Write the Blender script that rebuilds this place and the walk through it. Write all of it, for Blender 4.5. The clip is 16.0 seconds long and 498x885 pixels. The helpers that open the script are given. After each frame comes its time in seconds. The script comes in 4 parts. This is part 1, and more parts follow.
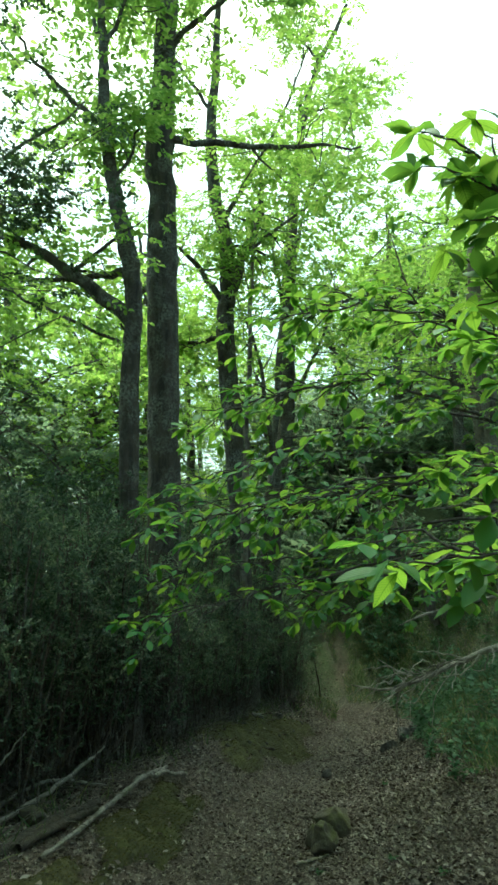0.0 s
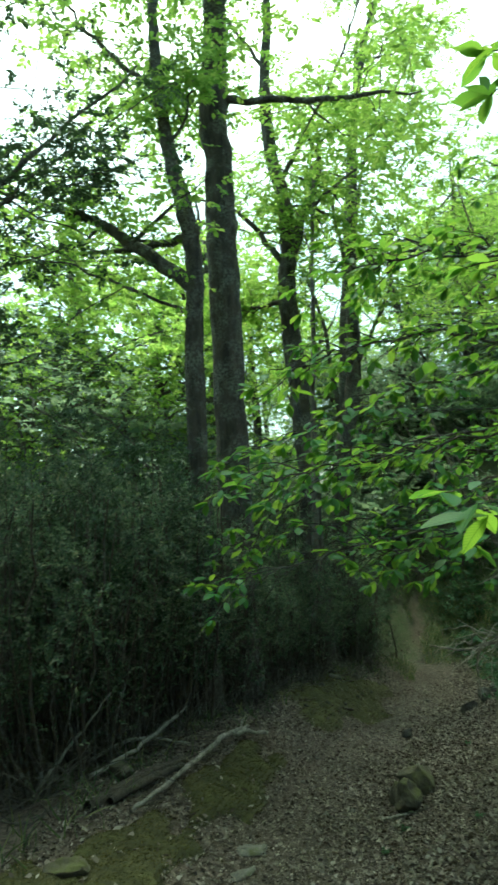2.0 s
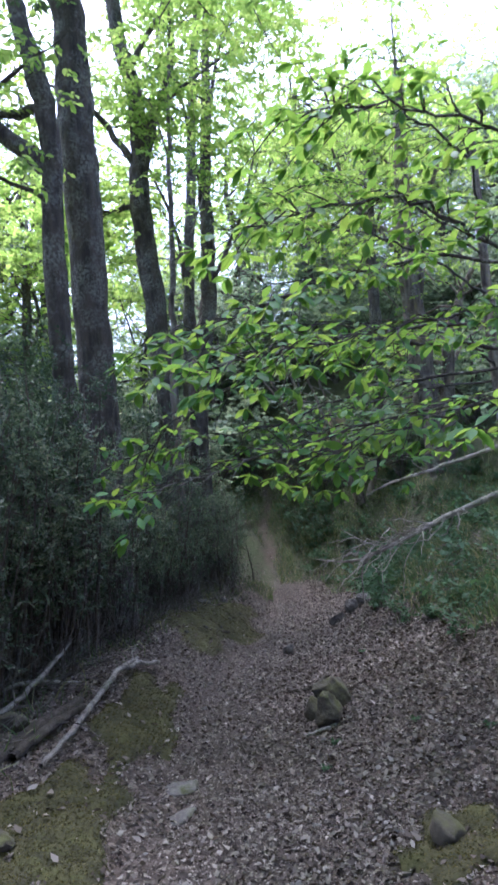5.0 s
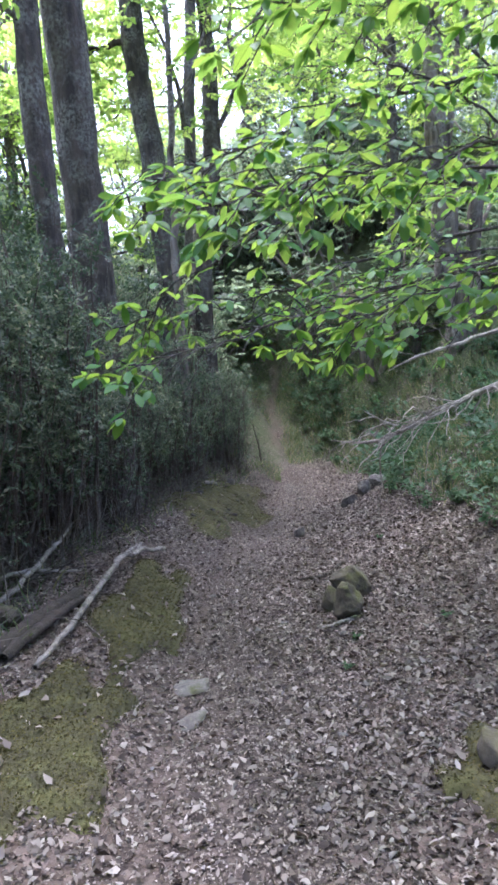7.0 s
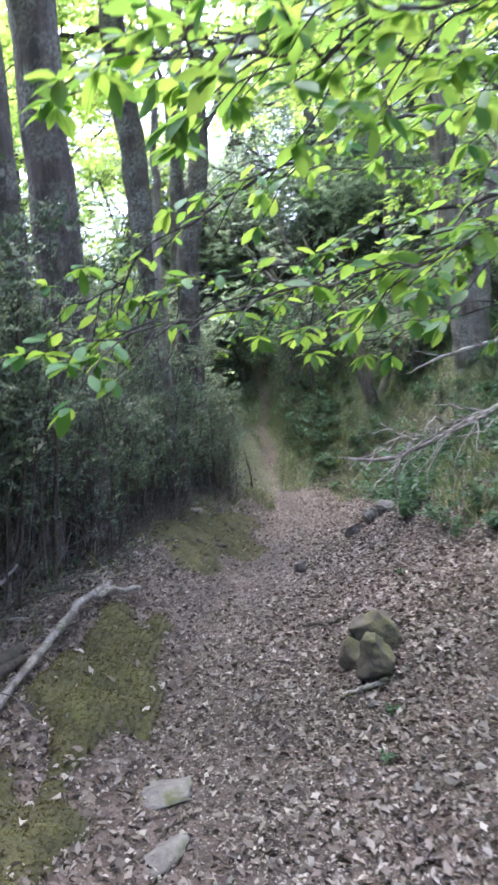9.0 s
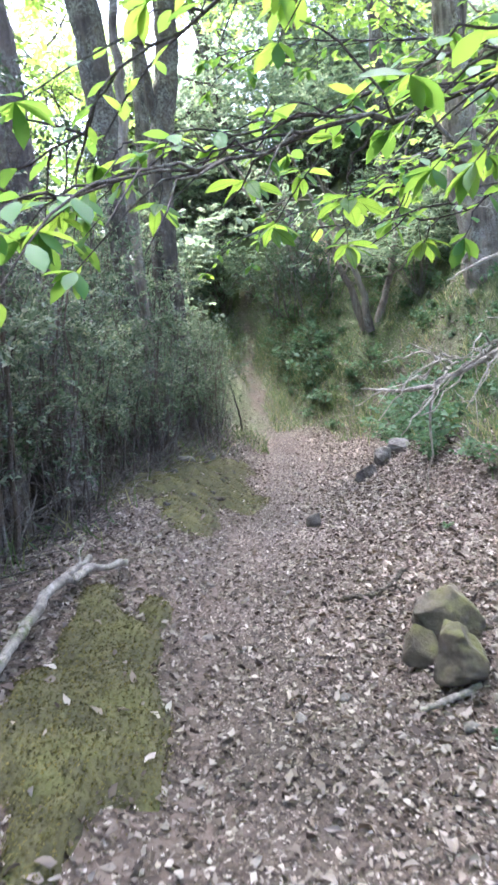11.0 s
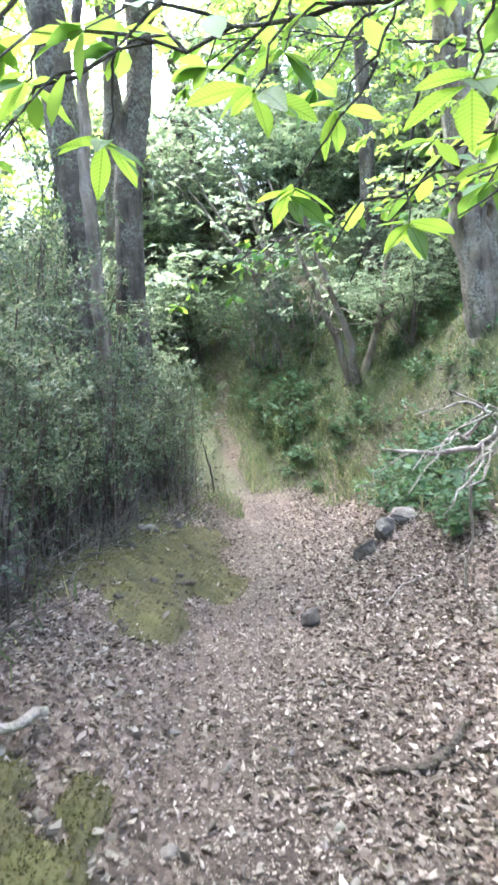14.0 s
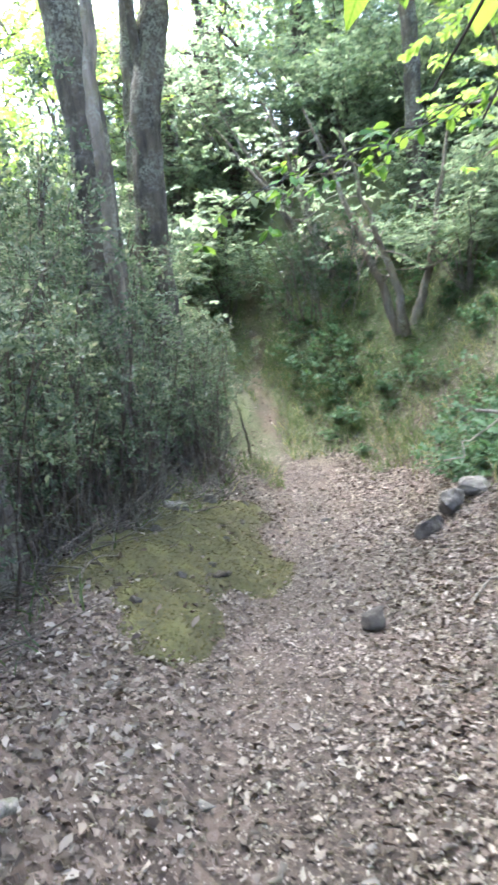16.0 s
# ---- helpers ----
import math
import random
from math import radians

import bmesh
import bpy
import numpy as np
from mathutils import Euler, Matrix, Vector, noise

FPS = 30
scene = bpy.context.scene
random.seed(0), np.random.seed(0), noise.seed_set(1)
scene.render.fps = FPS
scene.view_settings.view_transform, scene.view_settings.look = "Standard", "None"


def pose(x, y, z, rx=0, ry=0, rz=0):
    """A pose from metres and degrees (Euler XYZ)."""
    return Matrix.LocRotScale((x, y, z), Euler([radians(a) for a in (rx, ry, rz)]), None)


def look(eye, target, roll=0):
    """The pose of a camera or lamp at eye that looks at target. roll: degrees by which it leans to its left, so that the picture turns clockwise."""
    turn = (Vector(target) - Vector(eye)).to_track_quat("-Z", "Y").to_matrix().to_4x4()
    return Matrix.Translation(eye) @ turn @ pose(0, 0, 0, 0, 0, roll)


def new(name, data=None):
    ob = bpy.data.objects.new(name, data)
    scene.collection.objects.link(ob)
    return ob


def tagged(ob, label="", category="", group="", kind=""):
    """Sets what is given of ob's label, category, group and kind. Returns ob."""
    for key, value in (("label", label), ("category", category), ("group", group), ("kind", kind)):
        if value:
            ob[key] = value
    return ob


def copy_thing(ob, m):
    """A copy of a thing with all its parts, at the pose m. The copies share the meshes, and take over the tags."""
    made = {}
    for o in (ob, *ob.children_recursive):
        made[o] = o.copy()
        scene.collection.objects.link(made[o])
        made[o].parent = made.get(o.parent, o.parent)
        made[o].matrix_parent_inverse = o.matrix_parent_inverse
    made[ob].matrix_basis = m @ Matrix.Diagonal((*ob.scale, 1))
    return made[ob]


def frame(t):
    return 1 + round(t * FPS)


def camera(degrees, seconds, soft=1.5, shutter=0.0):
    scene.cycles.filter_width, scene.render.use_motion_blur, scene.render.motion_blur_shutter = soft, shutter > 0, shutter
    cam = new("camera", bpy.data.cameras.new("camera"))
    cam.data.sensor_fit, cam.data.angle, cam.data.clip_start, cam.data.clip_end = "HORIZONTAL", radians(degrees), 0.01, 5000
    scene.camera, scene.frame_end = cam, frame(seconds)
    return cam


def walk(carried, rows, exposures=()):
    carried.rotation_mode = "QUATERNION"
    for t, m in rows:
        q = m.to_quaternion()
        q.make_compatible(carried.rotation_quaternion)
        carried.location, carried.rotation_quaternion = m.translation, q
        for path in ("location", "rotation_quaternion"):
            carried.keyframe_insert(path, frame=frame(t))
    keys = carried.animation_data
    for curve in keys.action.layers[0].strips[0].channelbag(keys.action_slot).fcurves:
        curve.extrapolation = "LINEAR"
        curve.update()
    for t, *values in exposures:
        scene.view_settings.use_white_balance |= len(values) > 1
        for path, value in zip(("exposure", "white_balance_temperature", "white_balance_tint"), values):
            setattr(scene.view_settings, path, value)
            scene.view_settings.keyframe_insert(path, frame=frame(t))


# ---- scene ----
cam = camera(39.4, 16.0, soft=2.8, shutter=0.5)
METRES, EYE, TILT, LEAN, TURN = 7.5, 2.0, 10.0, 0.7, 0.0
ROWS = [
    (0.0, 0.0, 0.0, 0.0, 0.0, 0.0, -0.0),
    (0.5, -0.0001, 0.0021, -0.0003, -0.41, -0.6, -0.32),
    (1.0, -0.0011, 0.0021, -0.0013, -0.94, -1.87, -0.02),
    (1.5, -0.0023, 0.0061, -0.0037, 3.3, -2.16, 1.45),
    (2.0, -0.0042, 0.0081, -0.0079, 5.36, -2.53, 2.41),
    (2.5, -0.016, 0.0082, -0.0189, 9.25, -0.34, 0.76),
    (3.0, -0.0499, 0.0148, -0.0446, 5.8, -6.91, 4.04),
    (3.5, -0.0737, 0.0315, -0.0429, 0.31, -10.97, 2.56),
    (4.0, -0.0846, 0.0674, -0.0549, -2.68, -8.12, 6.05),
    (4.5, -0.0916, 0.0922, -0.0552, -8.47, -6.79, 2.41),
    (5.0, -0.1126, 0.1119, -0.0562, -9.54, -8.23, 1.72),
    (7.5, -0.1034, 0.2386, -0.1, -9.11, -18.8, 2.01),
    (8.0, -0.0872, 0.2719, -0.1259, -8.66, -18.6, 1.97),
    (8.5, -0.09, 0.3159, -0.1394, -12.31, -14.62, 4.52),
    (9.0, -0.0921, 0.3633, -0.1553, -10.28, -15.44, 1.64),
    (9.5, -0.0931, 0.4085, -0.1726, -8.74, -18.06, 1.78),
    (10.0, -0.0984, 0.4525, -0.1862, -10.62, -21.32, 2.05),
    (12.5, -0.0781, 0.6261, -0.2411, -13.36, -18.14, 3.71),
    (13.0, -0.0719, 0.6585, -0.2495, -12.95, -21.78, 1.95),
    (13.5, -0.0703, 0.6948, -0.2589, -17.61, -18.4, 1.88),
    (14.0, -0.0682, 0.7228, -0.2619, -15.08, -15.94, 1.23),
    (14.5, -0.0567, 0.7529, -0.2685, -15.38, -14.66, 1.19),
    (15.0, -0.0497, 0.7862, -0.2803, -15.28, -15.35, 1.74),
    (15.5, -0.0524, 0.8202, -0.2852, -15.59, -18.72, 0.61),
    (16.0, -0.0414, 0.8526, -0.2982, -12.64, -19.02, 3.31),
]
EXPOSURES = [(0.0, 1.4, 5800, -33), (2.3, 1.4, 5800, -33), (3.0, 1.2, 5650, -22), (3.5, 1.7, 5250, 0), (5.0, 2.1, 5020, 22), (7.5, 3.0, 5250, 24), (9.0, 3.2, 5300, 23), (12.5, 4.15, 5400, 20), (16.0, 4.0, 5450, 15)]
walk(cam, [(t, pose(0, 0, EYE, TILT, LEAN, TURN) @ pose(METRES * x, METRES * y, METRES * z, 90 + pitch, roll, yaw)) for t, x, y, z, yaw, pitch, roll in ROWS], EXPOSURES)

# ---- sky and sun ----
world = bpy.data.worlds.new("sky")
scene.world = world
world.use_nodes = True
wt = world.node_tree
sky = wt.nodes.new("ShaderNodeTexSky")
sky.sky_type = "NISHITA"
sky.sun_disc = False
sky.sun_elevation, sky.sun_rotation = radians(65), radians(-12)
sky.air_density, sky.dust_density, sky.ozone_density = 1.0, 6.0, 0.6
wt.links.new(sky.outputs[0], wt.nodes["Background"].inputs[0])
wt.nodes["Background"].inputs[1].default_value = 0.15
sun = new("sun", bpy.data.lights.new("sun", "SUN"))
sun.data.energy, sun.data.angle, sun.data.color = 1.4, radians(35), (1.0, 0.95, 0.86)
sun.matrix_world = look((-3, 12, 28), (0, 0, 0))

rng = np.random.default_rng(7)


# ---- materials ----
def material(name, rough=0.8):
    m = bpy.data.materials.new(name)
    m.use_nodes = True
    nt = m.node_tree
    b = nt.nodes["Principled BSDF"]
    b.inputs["Roughness"].default_value = rough
    return m, nt, b


def node(nt, kind, **values):
    n = nt.nodes.new(kind)
    for k, v in values.items():
        n.inputs[k.replace("_", " ")].default_value = v
    return n


def ramp(nt, source, stops):
    r = nt.nodes.new("ShaderNodeValToRGB")
    e = r.color_ramp.elements
    while len(e) < len(stops):
        e.new(0.5)
    for i, (p, c) in enumerate(stops):
        e[i].position, e[i].color = p, (*c, 1)
    nt.links.new(source, r.inputs[0])
    return r.outputs[0]


def blend(nt, fac, a, b, mode="MIX"):
    m = nt.nodes.new("ShaderNodeMixRGB")
    m.blend_type = mode
    for sock, v in zip(m.inputs, (fac, a, b)):
        if isinstance(v, (int, float)):
            sock.default_value = v
        elif isinstance(v, tuple):
            sock.default_value = (*v, 1)
        else:
            nt.links.new(v, sock)
    return m.outputs[0]


def bump(nt, b, height, strength, distance):
    n = node(nt, "ShaderNodeBump", Strength=strength, Distance=distance)
    nt.links.new(height, n.inputs["Height"])
    nt.links.new(n.outputs[0], b.inputs["Normal"])


def noise_tex(nt, scale, detail=6.0, rough=0.6, stretch=None, coords="Object"):
    c = nt.nodes.new("ShaderNodeTexCoord").outputs[coords]
    if stretch:
        mp = nt.nodes.new("ShaderNodeMapping")
        mp.inputs["Scale"].default_value = stretch
        nt.links.new(c, mp.inputs[0])
        c = mp.outputs[0]
    n = node(nt, "ShaderNodeTexNoise", Scale=scale, Detail=detail, Roughness=rough)
    nt.links.new(c, n.inputs["Vector"])
    return n.outputs["Fac"]


def leaf_material(name, stops, glow, gloss=0.45, through_light=0.5):
    """Two-sided leaf: a glossy face and light that passes through it."""
    m, nt, b = material(name, gloss)
    g = nt.nodes.new("ShaderNodeNewGeometry")
    col = ramp(nt, g.outputs["Random Per Island"], stops)
    n = noise_tex(nt, 1.3, 3)
    col = blend(nt, 0.55, col, ramp(nt, n, [(0.3, (0.55, 0.6, 0.5)), (0.7, (1, 1, 1))]), "MULTIPLY")
    nt.links.new(col, b.inputs["Base Color"])
    b.inputs["Specular IOR Level"].default_value = 0.25
    bump(nt, b, noise_tex(nt, 70, 3), 0.35, 0.004)
    t = nt.nodes.new("ShaderNodeBsdfTranslucent")
    tc = blend(nt, 1.0, col, glow, "MULTIPLY")
    nt.links.new(tc, t.inputs[0])
    mx = node(nt, "ShaderNodeMixShader", Fac=through_light)
    nt.links.new(b.outputs[0], mx.inputs[1])
    nt.links.new(t.outputs[0], mx.inputs[2])
    nt.links.new(mx.outputs[0], nt.nodes["Material Output"].inputs[0])
    return m


def bark_material(name, dark, pale, lichen, amount):
    m, nt, b = material(name, 0.9)
    n1 = noise_tex(nt, 8, 8, 0.62, (1, 1, 0.16))
    n2 = noise_tex(nt, 3.1, 5, 0.6)
    n3 = noise_tex(nt, 26, 4, 0.7)
    col = ramp(nt, n1, [(0.32, dark), (0.68, pale)])
    lich = blend(nt, 1.0, ramp(nt, n2, [(0.5 - amount * 0.2, (0, 0, 0)), (0.62, (1, 1, 1))]), ramp(nt, n3, [(0.42, (0, 0, 0)), (0.58, (1, 1, 1))]), "MULTIPLY")
    col = blend(nt, lich, col, lichen)
    nt.links.new(col, b.inputs["Base Color"])
    bump(nt, b, blend(nt, 0.4, n1, n3), 1.0, 0.1)
    return m


def stone_material(name, a, c, moss, cover):
    m, nt, b = material(name, 0.9)
    n1 = noise_tex(nt, 7, 8, 0.7)
    n2 = noise_tex(nt, 38, 5, 0.7)
    n3 = noise_tex(nt, 4.3, 4, 0.6)
    col = ramp(nt, n1, [(0.3, a), (0.7, c)])
    col = blend(nt, 0.35, col, ramp(nt, n2, [(0.35, (0.3, 0.3, 0.3)), (0.65, (1, 1, 1))]), "MULTIPLY")
    up = nt.nodes.new("ShaderNodeSeparateXYZ")
    g = nt.nodes.new("ShaderNodeNewGeometry")
    nt.links.new(g.outputs["Normal"], up.inputs[0])
    mask = blend(nt, 1.0, ramp(nt, up.outputs[2], [(0.2, (0, 0, 0)), (0.75, (1, 1, 1))]), ramp(nt, n3, [(0.62 - cover * 0.3, (0, 0, 0)), (0.7 - cover * 0.2, (1, 1, 1))]), "MULTIPLY")
    col = blend(nt, mask, col, moss)
    nt.links.new(col, b.inputs["Base Color"])
    bump(nt, b, blend(nt, 0.5, n1, n2), 0.7, 0.03)
    return m


def ground_material():
    """Trodden soil on the trail, litter beside it, grass and herbs on the bank."""
    m, nt, b = material("forest_floor", 0.95)
    n1 = noise_tex(nt, 2.2, 8, 0.65)
    n2 = noise_tex(nt, 34, 6, 0.75)
    n3 = noise_tex(nt, 0.9, 6, 0.6)
    rut = ramp(nt, n2, [(0.3, (0.06, 0.036, 0.026)), (0.7, (0.17, 0.115, 0.085))])
    soil = ramp(nt, n1, [(0.3, (0.05, 0.036, 0.027)), (0.7, (0.108, 0.082, 0.063))])
    soil = blend(nt, 0.6, soil, ramp(nt, n2, [(0.35, (0.35, 0.32, 0.3)), (0.65, (1, 1, 1))]), "MULTIPLY")
    vor = node(nt, "ShaderNodeTexVoronoi", Scale=24.0)
    nt.links.new(nt.nodes.new("ShaderNodeTexCoord").outputs["Object"], vor.inputs["Vector"])
    litter = ramp(nt, vor.outputs["Color"], [(0.2, (0.055, 0.037, 0.026)), (0.55, (0.11, 0.08, 0.058)), (0.9, (0.19, 0.145, 0.112))])
    green = ramp(nt, n2, [(0.3, (0.035, 0.05, 0.015)), (0.7, (0.1, 0.12, 0.04))])
    sand = ramp(nt, n2, [(0.3, (0.2, 0.145, 0.1)), (0.7, (0.4, 0.31, 0.23))])
    at = nt.nodes.new("ShaderNodeAttribute")
    at.attribute_name = "cover"
    sp = nt.nodes.new("ShaderNodeSeparateXYZ")
    nt.links.new(at.outputs["Vector"], sp.inputs[0])
    f1 = blend(nt, 0.5, sp.outputs[0], n1, "OVERLAY")
    f2 = blend(nt, 0.6, sp.outputs[1], n3, "OVERLAY")
    col = blend(nt, f1, litter, soil)
    col = blend(nt, f2, col, green)
    col = blend(nt, sp.outputs[2], col, sand)
    washed = nt.nodes.new("ShaderNodeAttribute")
    washed.attribute_name = "washed"
    broken = blend(nt, 1.0, washed.outputs["Fac"], ramp(nt, n1, [(0.38, (0.15, 0.15, 0.15)), (0.6, (0.9, 0.9, 0.9))]), "MULTIPLY")
    col = blend(nt, broken, col, rut)
    nt.links.new(col, b.inputs["Base Color"])
    bump(nt, b, n2, 0.8, 0.03)
    return m


CHESTNUT = leaf_material("chestnut_leaf", [(0, (0.03, 0.128, 0.034)), (0.5, (0.04, 0.155, 0.04)), (1, (0.056, 0.185, 0.047))], (6.5, 2.6, 1.3), 0.5, 0.54)
def veined(m):
    """Midrib and side veins on single leaves, which lie along their own y axis."""
    nt = m.node_tree
    sp = nt.nodes.new("ShaderNodeSeparateXYZ")
    nt.links.new(nt.nodes.new("ShaderNodeTexCoord").outputs["Object"], sp.inputs[0])

    def maths(kind, a, b=0.0):
        n = nt.nodes.new("ShaderNodeMath")
        n.operation = kind
        for sock, v in zip(n.inputs, (a, b)):
            if isinstance(v, float):
                sock.default_value = v
            else:
                nt.links.new(v, sock)
        return n.outputs[0]

    off = maths("ABSOLUTE", sp.outputs[0])
    ribs = maths("SINE", maths("MULTIPLY", maths("SUBTRACT", sp.outputs[1], maths("MULTIPLY", off, 0.9)), 85.0))
    side = ramp(nt, ribs, [(0.55, (1, 1, 1)), (0.98, (0.72, 0.76, 0.7))])
    mid = ramp(nt, off, [(0.008, (0.66, 0.7, 0.6)), (0.02, (1, 1, 1))])
    lines = blend(nt, 1.0, side, mid, "MULTIPLY")
    b = nt.nodes["Principled BSDF"]
    t = next(n for n in nt.nodes if n.type == "BSDF_TRANSLUCENT")
    for sock in (b.inputs["Base Color"], t.inputs[0]):
        nt.links.new(blend(nt, 1.0, sock.links[0].from_socket, lines, "MULTIPLY"), sock)
    return m


NEARLEAF = veined(leaf_material("chestnut_leaf_near", [(0, (0.03, 0.125, 0.03)), (1, (0.06, 0.17, 0.04))], (6.4, 2.9, 1.4), 0.45, 0.6))
OAK = leaf_material("oak_leaf", [(0, (0.085, 0.17, 0.035)), (0.5, (0.125, 0.225, 0.05)), (1, (0.185, 0.285, 0.08))], (3.4, 2.6, 2.2), 0.55, 0.6)
HEATH = leaf_material("heath_leaf", [(0, (0.045, 0.068, 0.042)), (0.5, (0.108, 0.142, 0.09)), (0.85, (0.18, 0.205, 0.138)), (1, (0.25, 0.24, 0.18))], (1.6, 1.6, 1.3), 0.4, 0.45)
HOLM = leaf_material("evergreen_leaf", [(0, (0.042, 0.068, 0.038)), (1, (0.095, 0.13, 0.075))], (1.2, 1.3, 0.8), 0.35, 0.25)
GRASS = leaf_material("grass_blade", [(0, (0.06, 0.1, 0.045)), (0.6, (0.11, 0.15, 0.07)), (1, (0.3, 0.28, 0.17))], (1.6, 1.5, 1.0), 0.6, 0.45)
UNDER = leaf_material("undergrowth_leaf", [(0, (0.085, 0.13, 0.085)), (0.5, (0.135, 0.185, 0.12)), (1, (0.2, 0.245, 0.16))], (2.2, 2.0, 1.8), 0.5, 0.58)
HERB = leaf_material("herb_leaf", [(0, (0.05, 0.1, 0.05)), (1, (0.1, 0.16, 0.085))], (1.5, 1.5, 1.0), 0.6, 0.4)
DRYLEAF = leaf_material("dry_leaf", [(0, (0.043, 0.031, 0.024)), (0.3, (0.1, 0.077, 0.06)), (0.62, (0.185, 0.152, 0.126)), (0.9, (0.29, 0.25, 0.212)), (1, (0.38, 0.335, 0.29))], (1.0, 0.8, 0.6), 0.7, 0.12)
OAKBARK = bark_material("oak_bark", (0.02, 0.015, 0.011), (0.115, 0.09, 0.07), (0.22, 0.21, 0.17), 0.35)
DARKBARK = bark_material("chestnut_twig_bark", (0.018, 0.013, 0.01), (0.06, 0.045, 0.038), (0.12, 0.12, 0.1), 0.2)
PALEBARK = bark_material("old_chestnut_bark", (0.035, 0.024, 0.016), (0.27, 0.22, 0.175), (0.3, 0.28, 0.23), 0.15)
DEADWOOD = bark_material("dead_wood", (0.1, 0.082, 0.065), (0.4, 0.355, 0.3), (0.16, 0.17, 0.09), 0.1)
DRYTWIG = bark_material("dry_twig", (0.05, 0.04, 0.031), (0.2, 0.17, 0.14), (0.12, 0.12, 0.08), 0.1)
ROTWOOD = bark_material("rotten_wood", (0.02, 0.015, 0.01), (0.09, 0.07, 0.05), (0.06, 0.05, 0.032), 0.1)
BUSHWOOD = bark_material("heath_stem", (0.03, 0.022, 0.016), (0.12, 0.09, 0.065), (0.2, 0.19, 0.16), 0.2)
ROCK = stone_material("mossy_rock", (0.045, 0.036, 0.025), (0.14, 0.115, 0.08), (0.08, 0.078, 0.022), 0.75)
STONE = stone_material("field_stone", (0.085, 0.075, 0.062), (0.22, 0.198, 0.168), (0.08, 0.085, 0.03), 0.2)
DARKSTONE = stone_material("dark_stone", (0.022, 0.019, 0.015), (0.085, 0.073, 0.06), (0.04, 0.042, 0.016), 0.1)
MOSS = stone_material("moss", (0.035, 0.031, 0.01), (0.085, 0.076, 0.022), (0.078, 0.076, 0.02), 0.4)
FLOOR = ground_material()


# ---- mesh helpers ----
def mesh(name, verts, faces, mat, smooth=True):
    """A mesh from an array of vertices and an array of quads or triangles."""
    verts, faces = np.asarray(verts, np.float32), np.asarray(faces, np.int32)
    me = bpy.data.meshes.new(name)
    k = faces.shape[1]
    me.vertices.add(len(verts))
    me.vertices.foreach_set("co", verts.ravel())
    me.loops.add(faces.size)
    me.loops.foreach_set("vertex_index", faces.ravel())
    me.polygons.add(len(faces))
    me.polygons.foreach_set("loop_start", np.arange(0, faces.size, k, dtype=np.int32))
    me.polygons.foreach_set("use_smooth", np.full(len(faces), smooth))
    me.update()
    me.materials.append(mat)
    return me


def part(name, me, parent=None, label=""):
    ob = new(name, me)
    ob.parent = parent
    if label:
        ob["label"] = label
    return ob


def thing(name, label, category, place=(0, 0, 0), group="", kind=""):
    ob = new(name)
    ob.location = place
    return tagged(ob, label, category, group, kind)


def curve_points(ctrl, n, wobble=0.0, seed=0):
    """A smooth line through the control points, with some crookedness."""
    r = np.random.default_rng(seed)
    c = np.asarray(ctrl, float)
    c = np.vstack([2 * c[0] - c[1], c, 2 * c[-1] - c[-2]])
    out = []
    for u in np.linspace(0, len(c) - 3 - 1e-6, n):
        i, f = int(u), u - int(u)
        a, b, d, e = c[i:i + 4]
        out.append(0.5 * (2 * b + (d - a) * f + (2 * a - 5 * b + 4 * d - e) * f * f + (3 * b - a - 3 * d + e) * f ** 3))
    out = np.array(out)
    if wobble:
        out[1:-1] += r.normal(0, wobble, (n - 2, 3))
    return out


def tube(points, radii, sides=7, rough=0.0, seed=0):
    """Vertices and quads of a tapered, slightly knotty limb along the points."""
    r = np.random.default_rng(seed)
    p = np.asarray(points, float)
    n = len(p)
    radii = np.interp(np.linspace(0, 1, n), np.linspace(0, 1, len(radii)), radii)
    t = np.gradient(p, axis=0)
    t /= np.linalg.norm(t, axis=1)[:, None] + 1e-9
    ref = np.where(np.abs(t[:, 2:3]) > 0.9, [[1.0, 0, 0]], [[0, 0, 1.0]])
    ref = np.repeat(ref[n // 2:n // 2 + 1], n, 0)
    u = np.cross(t, ref)
    u /= np.linalg.norm(u, axis=1)[:, None] + 1e-9
    w = np.cross(t, u)
    a = np.linspace(0, 2 * np.pi, sides, endpoint=False)
    rad = radii[:, None] * (1 + r.normal(0, rough, (n, sides)) if rough else np.ones((n, sides)))
    v = p[:, None] + rad[..., None] * (np.cos(a)[None, :, None] * u[:, None] + np.sin(a)[None, :, None] * w[:, None])
    v = v.reshape(-1, 3)
    i = np.arange(n - 1)[:, None] * sides
    j = np.arange(sides)[None]
    k = (j + 1) % sides
    f = np.stack([i + j, i + k, i + sides + k, i + sides + j], -1).reshape(-1, 4)
    return v, f


def merged(pieces):
    vs, fs, o = [], [], 0
    for v, f in pieces:
        vs.append(v)
        fs.append(np.asarray(f) + o)
        o += len(v)
    return np.vstack(vs), np.vstack(fs)


def unit(a):
    return a / (np.linalg.norm(a, axis=-1, keepdims=True) + 1e-9)


def leaf_shape(rows, fold=0.25, droop=0.25):
    """Half-widths at even steps along a leaf one long: a folded, drooping blade in quads."""
    n = len(rows)
    v, f = [], []
    for i, h in enumerate(rows):
        y = i / (n - 1)
        z = -droop * y * y
        v += [(-h, y, z + fold * h), (0, y, z), (h, y, z + fold * h)]
    for i in range(n - 1):
        a = 3 * i
        f += [(a, a + 1, a + 4, a + 3), (a + 1, a + 2, a + 5, a + 4)]
    return np.array(v, float), np.array(f)


